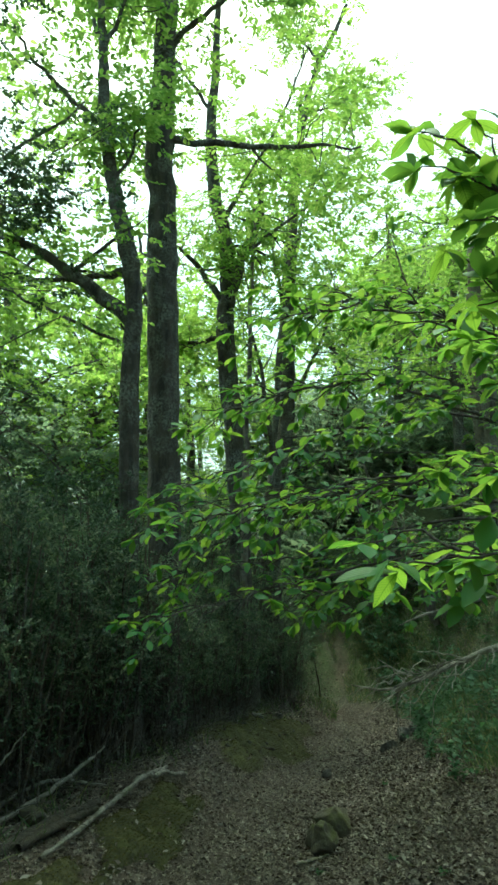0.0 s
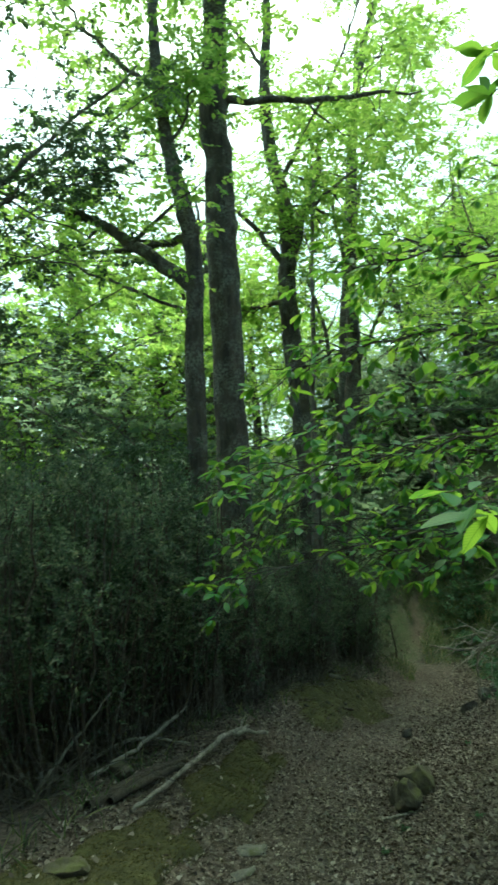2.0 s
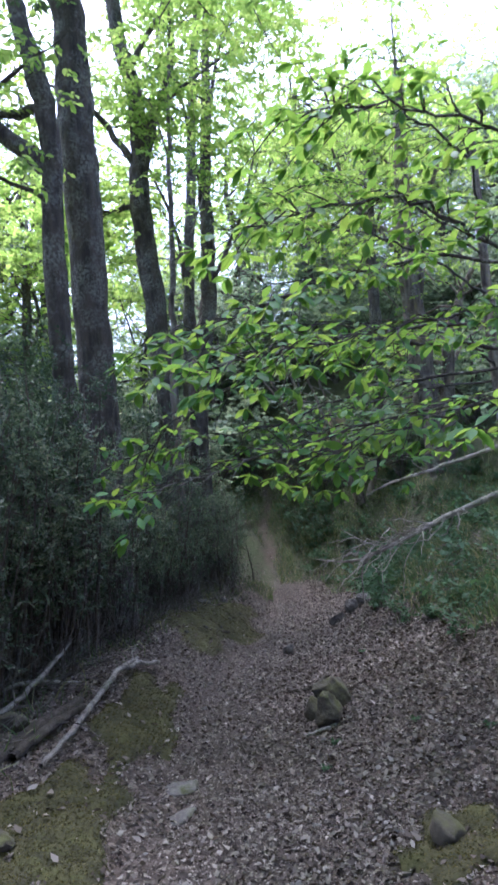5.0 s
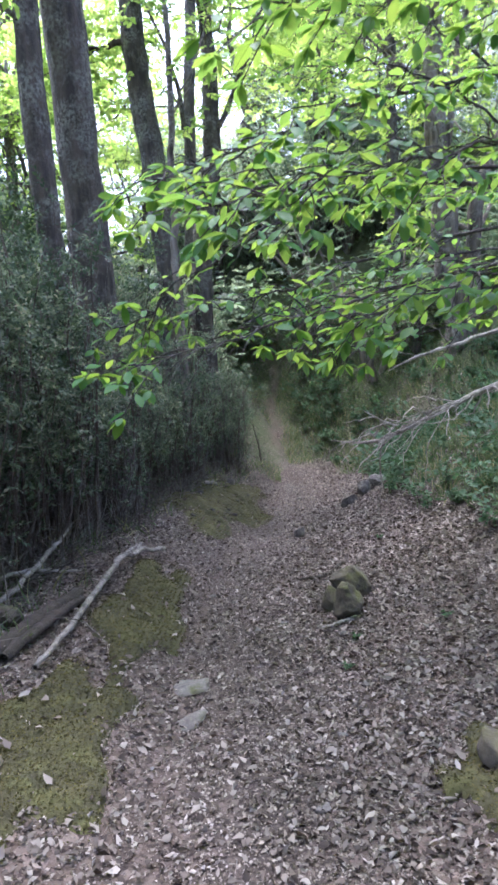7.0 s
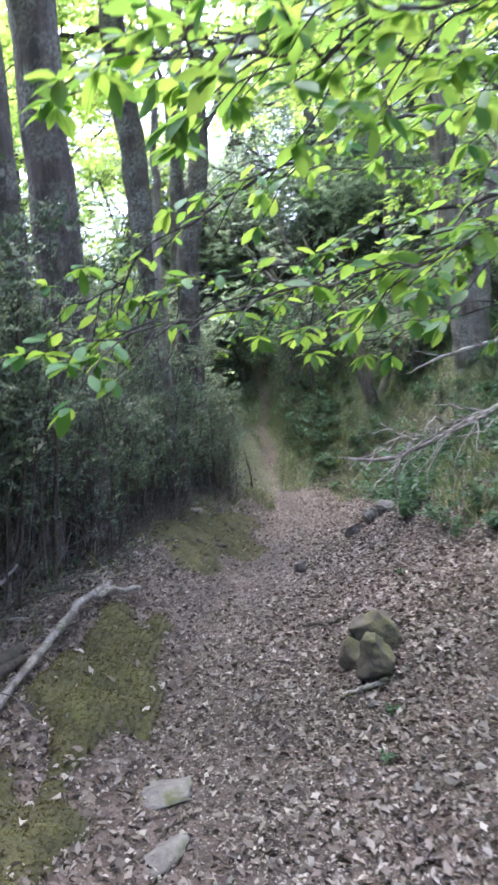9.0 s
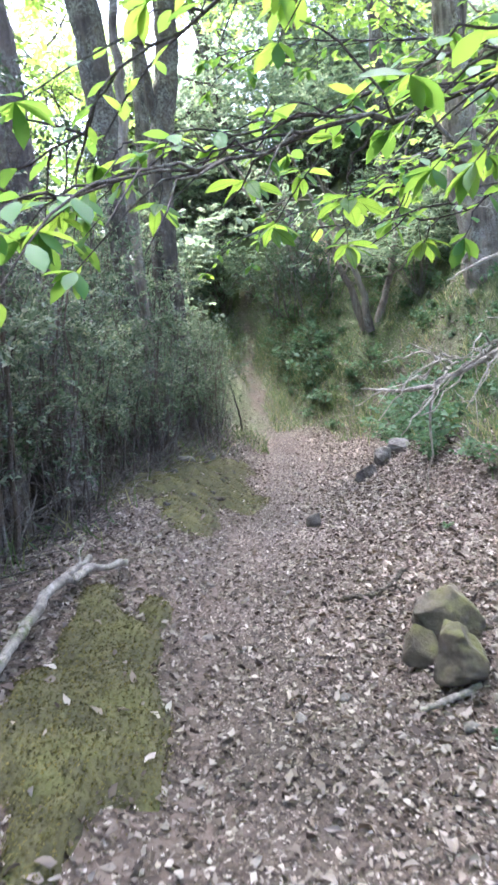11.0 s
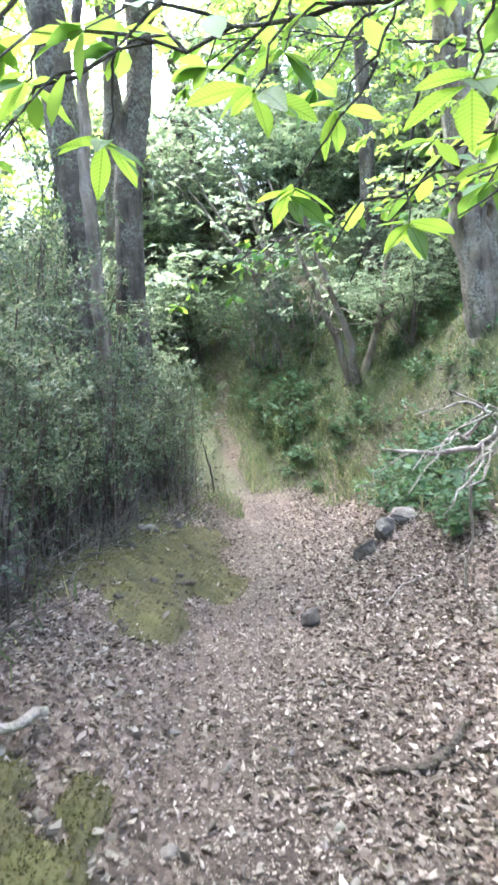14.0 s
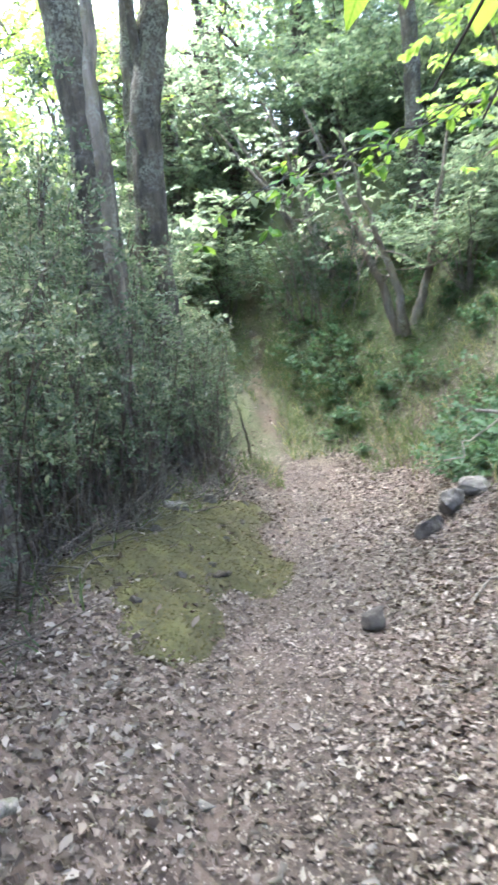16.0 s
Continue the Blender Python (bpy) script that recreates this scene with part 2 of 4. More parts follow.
BROAD = leaf_shape((0.01, 0.14, 0.225, 0.19, 0.01), 0.18, 0.16)
LOBED = leaf_shape((0.03, 0.24, 0.32, 0.02), 0.35, 0.2)
OAKLEAF = (np.array([(0, 0, 0), (0, 1, -0.16), (-0.27, 0.68, 0.06), (-0.2, 0.3, 0.09), (0.27, 0.68, 0.06), (0.2, 0.3, 0.09)], float), np.array([(0, 1, 2, 3), (0, 5, 4, 1)]))
TINY = (np.array([(0, 0, 0), (0.24, 0.5, 0.08), (0, 1, -0.12), (-0.24, 0.5, 0.08)], float), np.array([(0, 1, 2, 3)]))
WIDE = (np.array([(0, 0, 0), (0.36, 0.55, 0.1), (0, 1, -0.15), (-0.36, 0.55, 0.1)], float), np.array([(0, 1, 2, 3)]))
BLADE = leaf_shape((0.03, 0.028, 0.02, 0.004), 0.4, 0.55)
CURLED = (np.array([(0, 0, 0.02), (0.05, 1, 0.42), (-0.2, 0.6, 0.34), (-0.26, 0.3, 0.16), (0.17, 0.78, 0.12), (0.22, 0.2, 0.3)], float), np.array([(0, 1, 2, 3), (0, 5, 4, 1)]))
ROLLED = (np.array([(0, 0, 0.1), (-0.06, 1, -0.1), (-0.24, 0.8, 0.3), (-0.1, 0.2, 0.22), (0.1, 0.7, 0.26), (0.2, 0.35, 0.3)], float), np.array([(0, 1, 2, 3), (0, 5, 4, 1)]))
TORN = (np.array([(0, 0, 0), (0.1, 0.8, 0.3), (-0.3, 0.75, 0.1), (-0.16, 0.3, 0.28), (0.3, 0.5, -0.05), (0.12, 0.15, 0.1)], float), np.array([(0, 1, 2, 3), (0, 5, 4, 1)]))


def scatter(shape, pos, way, up, size):
    """Copies of a leaf at the places, pointing along way with their faces towards up."""
    tv, tf = shape
    way = unit(way)
    x = unit(np.cross(way, up))
    up = np.cross(x, way)
    s = np.asarray(size)[:, None, None]
    v = pos[:, None] + s * (tv[None, :, 0:1] * x[:, None] + tv[None, :, 1:2] * way[:, None] + tv[None, :, 2:3] * up[:, None])
    f = tf[None] + (np.arange(len(pos)) * len(tv))[:, None, None]
    return v.reshape(-1, 3), f.reshape(-1, tf.shape[1])


# ---- the lie of the land ----
def trail_x(y):
    return np.interp(y, [-6, 0, 4, 6, 7.5, 9, 10.5, 12, 14, 16, 18, 20, 24, 40], [-0.4, -0.4, -0.35, -0.1, 0.12, 0.45, 0.85, 1.3, 1.95, 2.4, 2.5, 2.2, 1.2, -2])


def gully(x, y):
    """How near a place lies to the washed-out rut where the trail climbs away."""
    x, y = np.asarray(x, float), np.asarray(y, float)
    d = np.abs(x - np.interp(y, [17, 19.5, 22.5, 26], [2.1, 2.45, 3.12, 3.6]) - 0.08 * np.sin(y * 3.1))
    return 0.85 * np.clip(1.4 - d / np.interp(y, [17, 19, 23], [0.3, 0.22, 0.16]), 0, 1) * np.clip((y - 17.2) / 0.8, 0, 1) * np.clip((24.5 - y) / 1.0, 0, 1)


def fine(x, y):
    return 0.5 * np.sin(1.7 * x + 0.6 * y + 1) + 0.4 * np.sin(2.9 * y - 1.3 * x) + 0.3 * np.sin(5.3 * x + 4.1 * y) + 0.2 * np.sin(9.1 * x - 7.7 * y + 2)


def height(x, y):
    x, y = np.asarray(x, float), np.asarray(y, float)
    base = np.interp(y, [-40, -6, 0, 4, 14, 15.5, 17, 22, 27, 60, 400], [0.6, 0.4, 0.06, -0.37, -1.29, -1.3, -1.08, 0.85, 1.9, 4.5, 8])
    r = x - trail_x(y)
    right = np.clip(r - np.interp(y, [0, 10, 13, 15.5, 17.5], [0.5, 0.5, 0.85, 1.2, 0.5]), 0, None)
    bank = np.interp(right, [0, 0.8, 3, 6, 12, 40, 400], [0, 0.4, 2.0, 3.6, 5.5, 9, 14]) * np.interp(y, [-6, 3, 8, 13, 16, 18], [0.5, 0.62, 0.7, 0.95, 1.2, 1.25])
    left = np.clip(-r - 0.6, 0, None)
    verge = np.interp(left, [0, 0.35, 1.2, 3, 8, 30, 400], [0, 0.09, 0.16, 0.0, -0.9, -3, -6])
    verge = verge + np.interp(left, [0, 0.36, 0.7, 1.2, 3, 6], [0, 0.2, 0.37, 0.4, 0.35, 0]) * np.interp(y, [4, 6.5, 9, 14, 16, 18], [0.1, 0.55, 0.9, 1.0, 0.6, 0])
    bank = bank + 1.15 * np.exp(-((x - 5.7) / 1.25) ** 2 - ((y - 15.1) / 1.5) ** 2)
    near = np.exp(-((x / 30) ** 2 + ((y - 10) / 40) ** 2))
    return base + bank + verge - 0.16 * gully(x, y) + 0.022 * fine(x, y) * near * (1 + 2 * np.clip(np.abs(r) - 0.8, 0, 1.5))


def axis(lo, hi, step, far):
    mid = np.arange(lo, hi + step / 2, step)
    out = np.geomspace(step * 2, far, 26)
    return np.concatenate([lo - out[::-1], mid, hi + out])


gx, gy = axis(-6, 8, 0.1, 320), axis(-3, 24, 0.12, 320)
X, Y = np.meshgrid(gx, gy)
nv = np.stack([X, Y, height(X, Y)], -1).reshape(-1, 3)
i, j = np.meshgrid(np.arange(len(gx) - 1), np.arange(len(gy) - 1))
a = (j * len(gx) + i).ravel()
ground_mesh = mesh("ground", nv, np.stack([a, a + 1, a + 1 + len(gx), a + len(gx)], -1), FLOOR)
rel = nv[:, 0] - trail_x(nv[:, 1])
trod = np.clip(1.0 - np.abs(rel + 0.15) / np.interp(nv[:, 1], [14, 17], [0.75, 0.35]), 0, 1)
green_end = np.clip((nv[:, 1] - 16.2) / 1.0, 0, 0.85) * np.clip(np.abs(rel + 0.1) / 0.3, 0.35, 1)
grassy = green_end * np.clip(3 - np.abs(rel), 0, 1) + np.clip((rel - 1.5) / 1.5, 0, 1) * np.clip((nv[:, 1] - 5) / 5, 0.25, 1) * 0.8 + np.clip((-rel - 2.5) / 2, 0, 0.5)
bare = np.clip(1.6 - np.hypot((nv[:, 0] - 4.85) / 0.55, (nv[:, 1] - 20.9) / 0.9) * 1.3, 0, 1) + 0.2 * np.clip(1.4 - np.hypot((nv[:, 0] - 3.3) / 1.2, (nv[:, 1] - 16.6) / 0.5), 0, 1)
cover = ground_mesh.attributes.new("cover", "FLOAT_VECTOR", "POINT")
cover.data.foreach_set("vector", np.stack([trod, grassy, bare], -1).astype(np.float32).ravel())
washed = ground_mesh.attributes.new("washed", "FLOAT", "POINT")
washed.data.foreach_set("value", gully(nv[:, 0], nv[:, 1]).astype(np.float32))
tagged(new("ground", ground_mesh), "brown woodland soil with a trodden footpath and a grassy bank", "ground", kind="structure")


def at_ground(x, y, lift=0.0):
    return np.array([x, y, float(height(x, y)) + lift])


# ---- trees ----
def sprigs(bases, axes, per, length, size, shape, r, loose=0.3):
    """Twigs' worth of leaves: each base carries a row of leaves, alternating along its axis."""
    m = len(bases)
    axes = unit(axes)
    side = unit(np.cross(axes, r.normal(0, loose, (m, 3)) + (0, 0, 1)))
    top = np.cross(side, axes)
    f = (np.arange(per) + 0.6) / per
    sign = np.where(np.arange(per) % 2, 1.0, -1.0)
    pos = bases[:, None] + axes[:, None] * (length[:, None] * f[None])[..., None]
    way = axes[:, None] * r.uniform(0.3, 1.0, (m, per, 1)) + side[:, None] * (sign[None] * r.uniform(0.3, 1.1, (m, per)))[..., None] + r.normal(0, loose * 0.7, (m, per, 3))
    up = top[:, None] + r.normal(0, loose, (m, per, 3))
    return scatter(shape, pos.reshape(-1, 3), way.reshape(-1, 3), up.reshape(-1, 3), (size * r.uniform(0.6, 1.25, (m, per))).ravel())


def crown_leaves(centres, spread, count, size, shape, seed, flat=0.3):
    """Leafy twigs in uneven, layered clumps round the given centres."""
    r = np.random.default_rng(seed)
    c = np.asarray(centres)
    m = count // 9
    weight = r.gamma(1.2, 1.0, len(c))
    k = r.choice(len(c), m, p=weight / weight.sum())
    off = r.normal(0, 1, (m, 3)) * spread * (1, 1, 0.42)
    axes = off / spread * 0.5 + r.normal(0, 1, (m, 3)) * (1, 1, 0.25) + (0, 0, -0.1)
    return sprigs(c[k] + off, axes, 9, size * r.uniform(2.0, 4.0, m), size, shape, r, flat)


def limb_pieces(path, r0, r1, seed, twigs=6, reach=1.2, sides=7):
    """A limb and its twigs, piece by piece; also the places where leaf clumps sit."""
    r = np.random.default_rng(seed)
    pieces = [tube(path, (r0, r1), sides, 0.06, seed)]
    clumps = [path[-1]]
    for q in range(twigs):
        f = r.uniform(0.3, 1.0)
        p = path[int(f * (len(path) - 1))]
        d = unit(r.normal(0, 1, 3) * (1, 1, 0.6) + (0, 0, 0.35)) * reach * r.uniform(0.5, 1.2)
        pts = curve_points([p, p + d * 0.5 + r.normal(0, 0.08, 3), p + d], 6, 0.02 * reach, int(r.integers(1e6)))
        rr = max(r1 * 0.7, r0 * (1 - f) * 0.5)
        pieces.append(tube(pts, (rr, 0.006), 5))
        clumps += [pts[3], pts[5]]
    return pieces, clumps


def limb_with_twigs(*args):
    pieces, clumps = limb_pieces(*args)
    return merged(pieces), clumps


def tree(name, label, trunk_ctrl, radii, limbs, leaf_mat, bark, leaves, leaf_size, spread, seed, shape=OAKLEAF, category="tree", twigs=12, split=True):
    """A trunk, named limbs and a crown; limbs are (start fraction, end point, radius)."""
    foot = np.asarray(trunk_ctrl[0], float)
    root = thing(name, label, category, foot)
    path = curve_points(np.asarray(trunk_ctrl, float) - foot, 26, 0.015, seed)
    v, f = tube(curve_points(path, 60, 0.008, seed), radii, 18, 0.05, seed)
    part("trunk", mesh("trunk", v, f, bark), root)
    clumps = []
    r = np.random.default_rng(seed + 1)
    for q, (frac, end, rad) in enumerate(limbs):
        p = path[int(frac * 25)]
        e = np.asarray(end, float) - foot
        mid = (p + e) / 2 + r.normal(0, 0.12, 3) * np.linalg.norm(e - p) * 0.5 + (0, 0, 0.06 * np.linalg.norm(e - p))
        lp = curve_points([p, mid, e], 14, 0.02, seed + q)
        pieces, cl = limb_pieces(lp, rad, rad * 0.2, seed + 10 * q, twigs, np.linalg.norm(e - p) * 0.45)
        limb = part("limb", mesh("limb", *(pieces[0] if split else merged(pieces)), bark), root)
        for piece in pieces[1:] if split else ():
            part("twig", mesh("twig", *piece, bark), limb)
        clumps += cl
    v, f = crown_leaves(clumps, spread, leaves, leaf_size, shape, seed + 5)
    part("crown", mesh("crown", v, f, leaf_mat), root)
    return root


def fan(base, count, reach, low, high, seed, rad):
    """Limbs that spread round a crown."""
    r = np.random.default_rng(seed)
    out = []
    for q in range(count):
        a = 2 * np.pi * (q + r.uniform(0, 0.8)) / count
        z = r.uniform(low, high)
        d = reach * r.uniform(0.6, 1.1)
        out.append((r.uniform(0.35, 0.95), (base[0] + d * np.cos(a), base[1] + d * np.sin(a), z), rad * r.uniform(0.6, 1.2)))
    return out


zA, zB = float(height(-1.75, 9.8)), float(height(-1.3, 11))
tree("oak_tree", "slender grey-barked oak forking above the shrubs", [(-1.62, 9.8, zA - 0.1), (-1.69, 9.8, 3.2), (-1.7, 9.8, 6.2), (-2.1, 9.8, 8.2), (-2.27, 9.8, 11)], (0.2, 0.15, 0.135, 0.14, 0.125, 0.135, 0.11, 0.09, 0.085, 0.05),
     [(0.44, (-4.8, 9.6, 7.3), 0.125), (0.52, (-4.3, 10.4, 6.6), 0.07), (0.4, (-4.4, 9.0, 6.0), 0.03), (0.68, (-1.5, 9.6, 9.0), 0.035), (0.8, (-3.6, 9.2, 10.4), 0.05), (0.92, (-1.6, 9.0, 11.8), 0.04), (0.95, (-3.0, 10.6, 12.3), 0.04)],
     OAK, OAKBARK, 9500, 0.115, 0.3, 11)
tree("oak_tree", "tall thick grey oak with lichen-flecked bark", [(-1.3, 11, zB - 0.1), (-1.34, 11, 3.3), (-1.38, 11, 7.2), (-1.46, 11, 9.3), (-1.32, 11, 12.2), (-1.2, 11, 15)], (0.36, 0.28, 0.255, 0.25, 0.265, 0.24, 0.235, 0.25, 0.215, 0.19, 0.15, 0.12, 0.07),
     [(0.6, (2.0, 10.8, 9.0), 0.075), (0.66, (-3.6, 11.6, 9.4), 0.05), (0.75, (0.6, 10.2, 11.6), 0.06), (0.8, (-3.0, 10, 12.5), 0.05), (0.9, (0.2, 11.5, 14.5), 0.05), (0.95, (-2.2, 11.3, 15.5), 0.05)],
     OAK, OAKBARK, 11000, 0.115, 0.34, 23)
zC = float(height(-0.2, 14.6))
tree("oak_tree", "crooked dark oak with two low side limbs", [(-0.05, 14.6, zC - 0.1), (-0.22, 14.6, 3.6), (-0.45, 14.6, 6.9), (-0.4, 14.6, 8.5), (-0.75, 14.6, 11.6), (-0.5, 14.6, 16)], (0.25, 0.21, 0.2, 0.17, 0.13, 0.06),
     [(0.52, (0.4, 14.6, 11), 0.13), (0.5, (-2.6, 14.4, 9.4), 0.08), (0.42, (-2.2, 15, 6.4), 0.06), (0.7, (1.6, 14.6, 14.5), 0.06), (0.85, (-2.6, 14.5, 15), 0.05), (0.6, (2.6, 14, 10.4), 0.05)],
     OAK, OAKBARK, 9500, 0.125, 0.36, 37)
zD = float(height(0.6, 16))
tree("oak_tree", "leaning forked oak with rough dark bark", [(0.5, 16, zD - 0.1), (0.55, 16, 3.2), (0.95, 16, 5.4), (1.05, 16, 8.2), (1.5, 16.2, 14)], (0.24, 0.2, 0.18, 0.13, 0.05),
     [(0.35, (-0.3, 16, 8.6), 0.07), (0.55, (2.2, 15.8, 9), 0.06), (0.7, (0.2, 16.4, 12), 0.05), (0.8, (2.8, 16.3, 13), 0.05)], OAK, OAKBARK, 7000, 0.125, 0.36, 41)
zT = float(height(0, 14))
tree("young_tree", "thin straight pale-barked sapling trunk among oaks", [(-0.1, 13.8, zT - 0.1), (-0.08, 13.8, 3.0), (0.05, 13.8, 6), (0.2, 13.8, 9.5)], (0.075, 0.065, 0.05, 0.03),
     [(0.6, (0.9, 13.7, 7.6), 0.02), (0.8, (-0.5, 13.6, 9.0), 0.02)], OAK, PALEBARK, 2600, 0.11, 0.4, 43)
tree("oak_tree", "distant oak with a long slanting bare branch", [(0.6, 21.0, -1.6), (0.9, 21.0, 6), (2.0, 21, 16.6), (3.6, 21, 21)], (0.2, 0.16, 0.12, 0.06),
     [(0.7, (4.2, 21, 17.2), 0.05), (0.6, (-0.6, 21.3, 15), 0.05), (0.8, (1.0, 21.5, 20.5), 0.05)], OAK, OAKBARK, 5200, 0.12, 0.42, 47)

# the old chestnut on the bank
zE = float(height(5.7, 14.8))
tree("chestnut_tree", "old chestnut with a pale split trunk on the bank", [(5.75, 14.8, zE - 0.9), (5.5, 14.8, 1.7), (5.25, 14.8, 3.4), (5.1, 14.9, 6.5), (5.3, 15, 10)], (0.52, 0.36, 0.3, 0.27, 0.24, 0.2, 0.15, 0.1),
     [(0.14, (6.5, 14.6, 5.6), 0.22), (0.4, (3.4, 14.2, 7.0), 0.07), (0.6, (6.2, 14.2, 8.5), 0.08), (0.75, (3.2, 14.6, 9.5), 0.06), (0.9, (5.4, 15.4, 12), 0.05)], OAK, PALEBARK, 6000, 0.115, 0.42, 53)


zH = float(height(-4.5, 6.1))
tree("evergreen_oak", "dark small-leaved evergreen oak above the shrubs", [(-4.5, 6.1, zH - 0.1), (-4.5, 6.2, 3), (-4.3, 6.3, 6), (-4.2, 6.4, 9)], (0.14, 0.11, 0.08, 0.03),
     [(0.55, (-1.8, 7.1, 7.2), 0.055), (0.4, (-2.5, 6.8, 5.0), 0.03), (0.5, (-2.3, 6.6, 6.0), 0.03), (0.35, (-2.7, 7.3, 4.1), 0.025), (0.8, (-2.5, 6.8, 8.6), 0.03)], HOLM, OAKBARK, 15000, 0.06, 0.16, 57, WIDE, twigs=16)


def cane_tree(x, y, seed, lean, tall, stems, label):
    """Several thin trunks from one stool."""
    r = np.random.default_rng(seed)
    foot = at_ground(x, y, -0.08)
    root = thing("coppiced_tree", label, "tree", foot)
    clumps = []
    for q in range(stems):
        d = np.array([lean[0] + r.normal(0, 0.16), lean[1] + r.normal(0, 0.12), 1.0]) * tall * r.uniform(0.7, 1.1)
        o = r.normal(0, 0.1, 3) * (1, 1, 0)
        p = curve_points([o, o + d * 0.4 + r.normal(0, 0.08, 3), o + d], 14, 0.02, seed + q)
        (v, f), cl = limb_with_twigs(p, 0.09, 0.02, seed + 7 * q, 6, 0.9, 8)
        part("trunk", mesh("trunk", v, f, PALEBARK), root)
        clumps += cl[0:]
    v, f = crown_leaves([c for c in clumps if c[2] > tall * 0.35], 0.35, 620, 0.1, OAKLEAF, seed)
    part("crown", mesh("crown", v, f, UNDER), root)
    return root


cane_tree(4.7, 17.7, 61, (-0.24, 0.0), 3.6, 3, "pale twin-stemmed coppiced chestnut on the grassy bank")
cane_tree(4.4, 20.6, 67, (-0.42, 0.1), 3.6, 5, "leaning clump of thin dark stems on the bank")


# ---- chestnut branches over the trail ----
def spray(p, d, length, r, leaves, wood, big=1.0):
    """One leafy twig: alternate leaves, and a cluster at its end."""
    d = unit(d)
    pts = curve_points([p, p + d * length * 0.5 + (0, 0, 0.04), p + d * length + (0, 0, -0.12 * length)], 6, 0.012, int(r.integers(1e6)))
    wood.append(tube(pts, (0.007, 0.0025), 5))
    n = max(4, int(length * 10))
    side = unit(np.cross(d, (0, 0, 1)))
    for q in range(n + 6):
        f = min(1.0, (q + 0.7) / n)
        k = f * 5
        a = int(min(k, 4))
        at = pts[a] + (pts[a + 1] - pts[a]) * (k - a)
        sg = 1 if q % 2 else -1
        w = d * r.uniform(0.2, 0.9) + side * sg * r.uniform(0.5, 1.1) + (0, 0, r.uniform(-0.45, 0.1))
        if q >= n:
            w = r.normal(0, 1, 3) * (1, 1, 0.35) + d * 0.7 + (0, 0, -0.25)
        leaves.append((at, w, r.normal(0, 0.3, 3) + (0, 0, 1), big * r.uniform(0.085, 0.17))) if q >= n or r.random() < 0.85 else None


def overhang(limbs, seed, big=1.0, step=0.09, gap=(0.25, 0.7), skip=0.28):
    """Limbs as (control points, radius); twigs leave them on both sides. Meshes of wood and leaves."""
    r = np.random.default_rng(seed)
    woods, leaves = [], []
    for ctrl, rad, *sparse in limbs:
        pace = step * (sparse[0] if sparse else 1.0)
        L = sum(np.linalg.norm(np.subtract(b, a)) for a, b in zip(ctrl, ctrl[1:]))
        n = max(8, int(L / 0.15))
        p = curve_points(ctrl, n, 0.018, int(r.integers(1e6)))
        wood = [tube(p, (rad, 0.004), 6, 0.05, 3)]
        for s in np.arange(skip * L, L, pace):
            k = min(int(s / L * (n - 1)), n - 2)
            t = unit(p[k + 1] - p[k])
            side = unit(np.cross(t, (0, 0, 1))) * (1 if r.random() < 0.5 else -1)
            spray(p[k], t * 0.8 + side * r.uniform(0.3, 1.0) + (0, 0, r.uniform(-0.35, 0.3)), r.uniform(*gap), r, leaves, wood, big)
        spray(p[-1], p[-1] - p[-2], 0.35, r, leaves, wood, big)
        woods.append(merged(wood))
    P, W, U, S = (np.array([l[q] for l in leaves]) for q in range(4))
    floor_z = np.where((P[:, 1] > 6.9) & (P[:, 1] < 10), np.where(P[:, 0] < 1.0, 1.52, 1.38) + np.clip(P[:, 1] - 8.0, 0, 2) * 0.5, -9)
    ok = (P[:, 2] > floor_z) & ~((np.abs(P[:, 0] + 0.12) < 0.58) & (np.abs(P[:, 1] - 6.6) < 0.5) & (P[:, 2] < 2.2))
    P, W, U, S = P[ok], W[ok], U[ok], S[ok]
    S = S * np.interp(P[:, 1], [4.6, 6.2], [0.8, 1.0]) if big == 1.0 and P[:, 1].min() > 3 else S
    return woods, scatter(BROAD, P, W, U, S)


def branch_tree(label, trunk_ctrl, radii, limbs, seed, **kw):
    foot = np.asarray(trunk_ctrl[0], float)
    root = thing("chestnut_tree", label, "tree", foot)
    v, f = tube(curve_points(trunk_ctrl, 18, 0.01, seed) - foot, radii, 12, 0.05, seed)
    part("trunk", mesh("trunk", v, f, PALEBARK), root)
    woods, (v, f) = overhang(limbs, seed, **kw)
    for wv, wf in woods:
        part("branch", mesh("branch", wv - foot, wf, DARKBARK), root)
    part("foliage", mesh("foliage", v - foot, f, CHESTNUT), root)
    return root


def rosette(root, tip, start, seed, count=7, size=0.17):
    """A hanging twig that ends in a whorl of single large leaves."""
    r = np.random.default_rng(seed)
    foot = np.array(root.location)
    tip, start = np.asarray(tip, float), np.asarray(start, float)
    mid = (tip + start) / 2 + r.normal(0, 0.03, 3) + (0, 0, 0.03)
    v, f = tube(curve_points([start, mid, tip], 9, 0.008, seed) - foot, (0.006, 0.003), 5)
    twig = part("twig", mesh("twig", v, f, DARKBARK), root)
    for q in range(count):
        a = 2 * np.pi * (q + r.uniform(-0.25, 0.25)) / count
        way = unit(np.array([np.cos(a), np.sin(a), r.uniform(-0.75, 0.05)]))
        up = unit(np.array([0, 0, 1]) + r.normal(0, 0.25, 3))
        side = unit(np.cross(way, up))
        up = np.cross(side, way)
        leaf = part("leaf", LEAF_MESHES[q % 3], twig)
        m = Matrix((side, way, up)).transposed().to_4x4()
        leaf.matrix_local = Matrix.Translation(tip - foot + r.normal(0, 0.012, 3)) @ m @ Matrix.Scale(size * r.uniform(0.75, 1.15), 4)


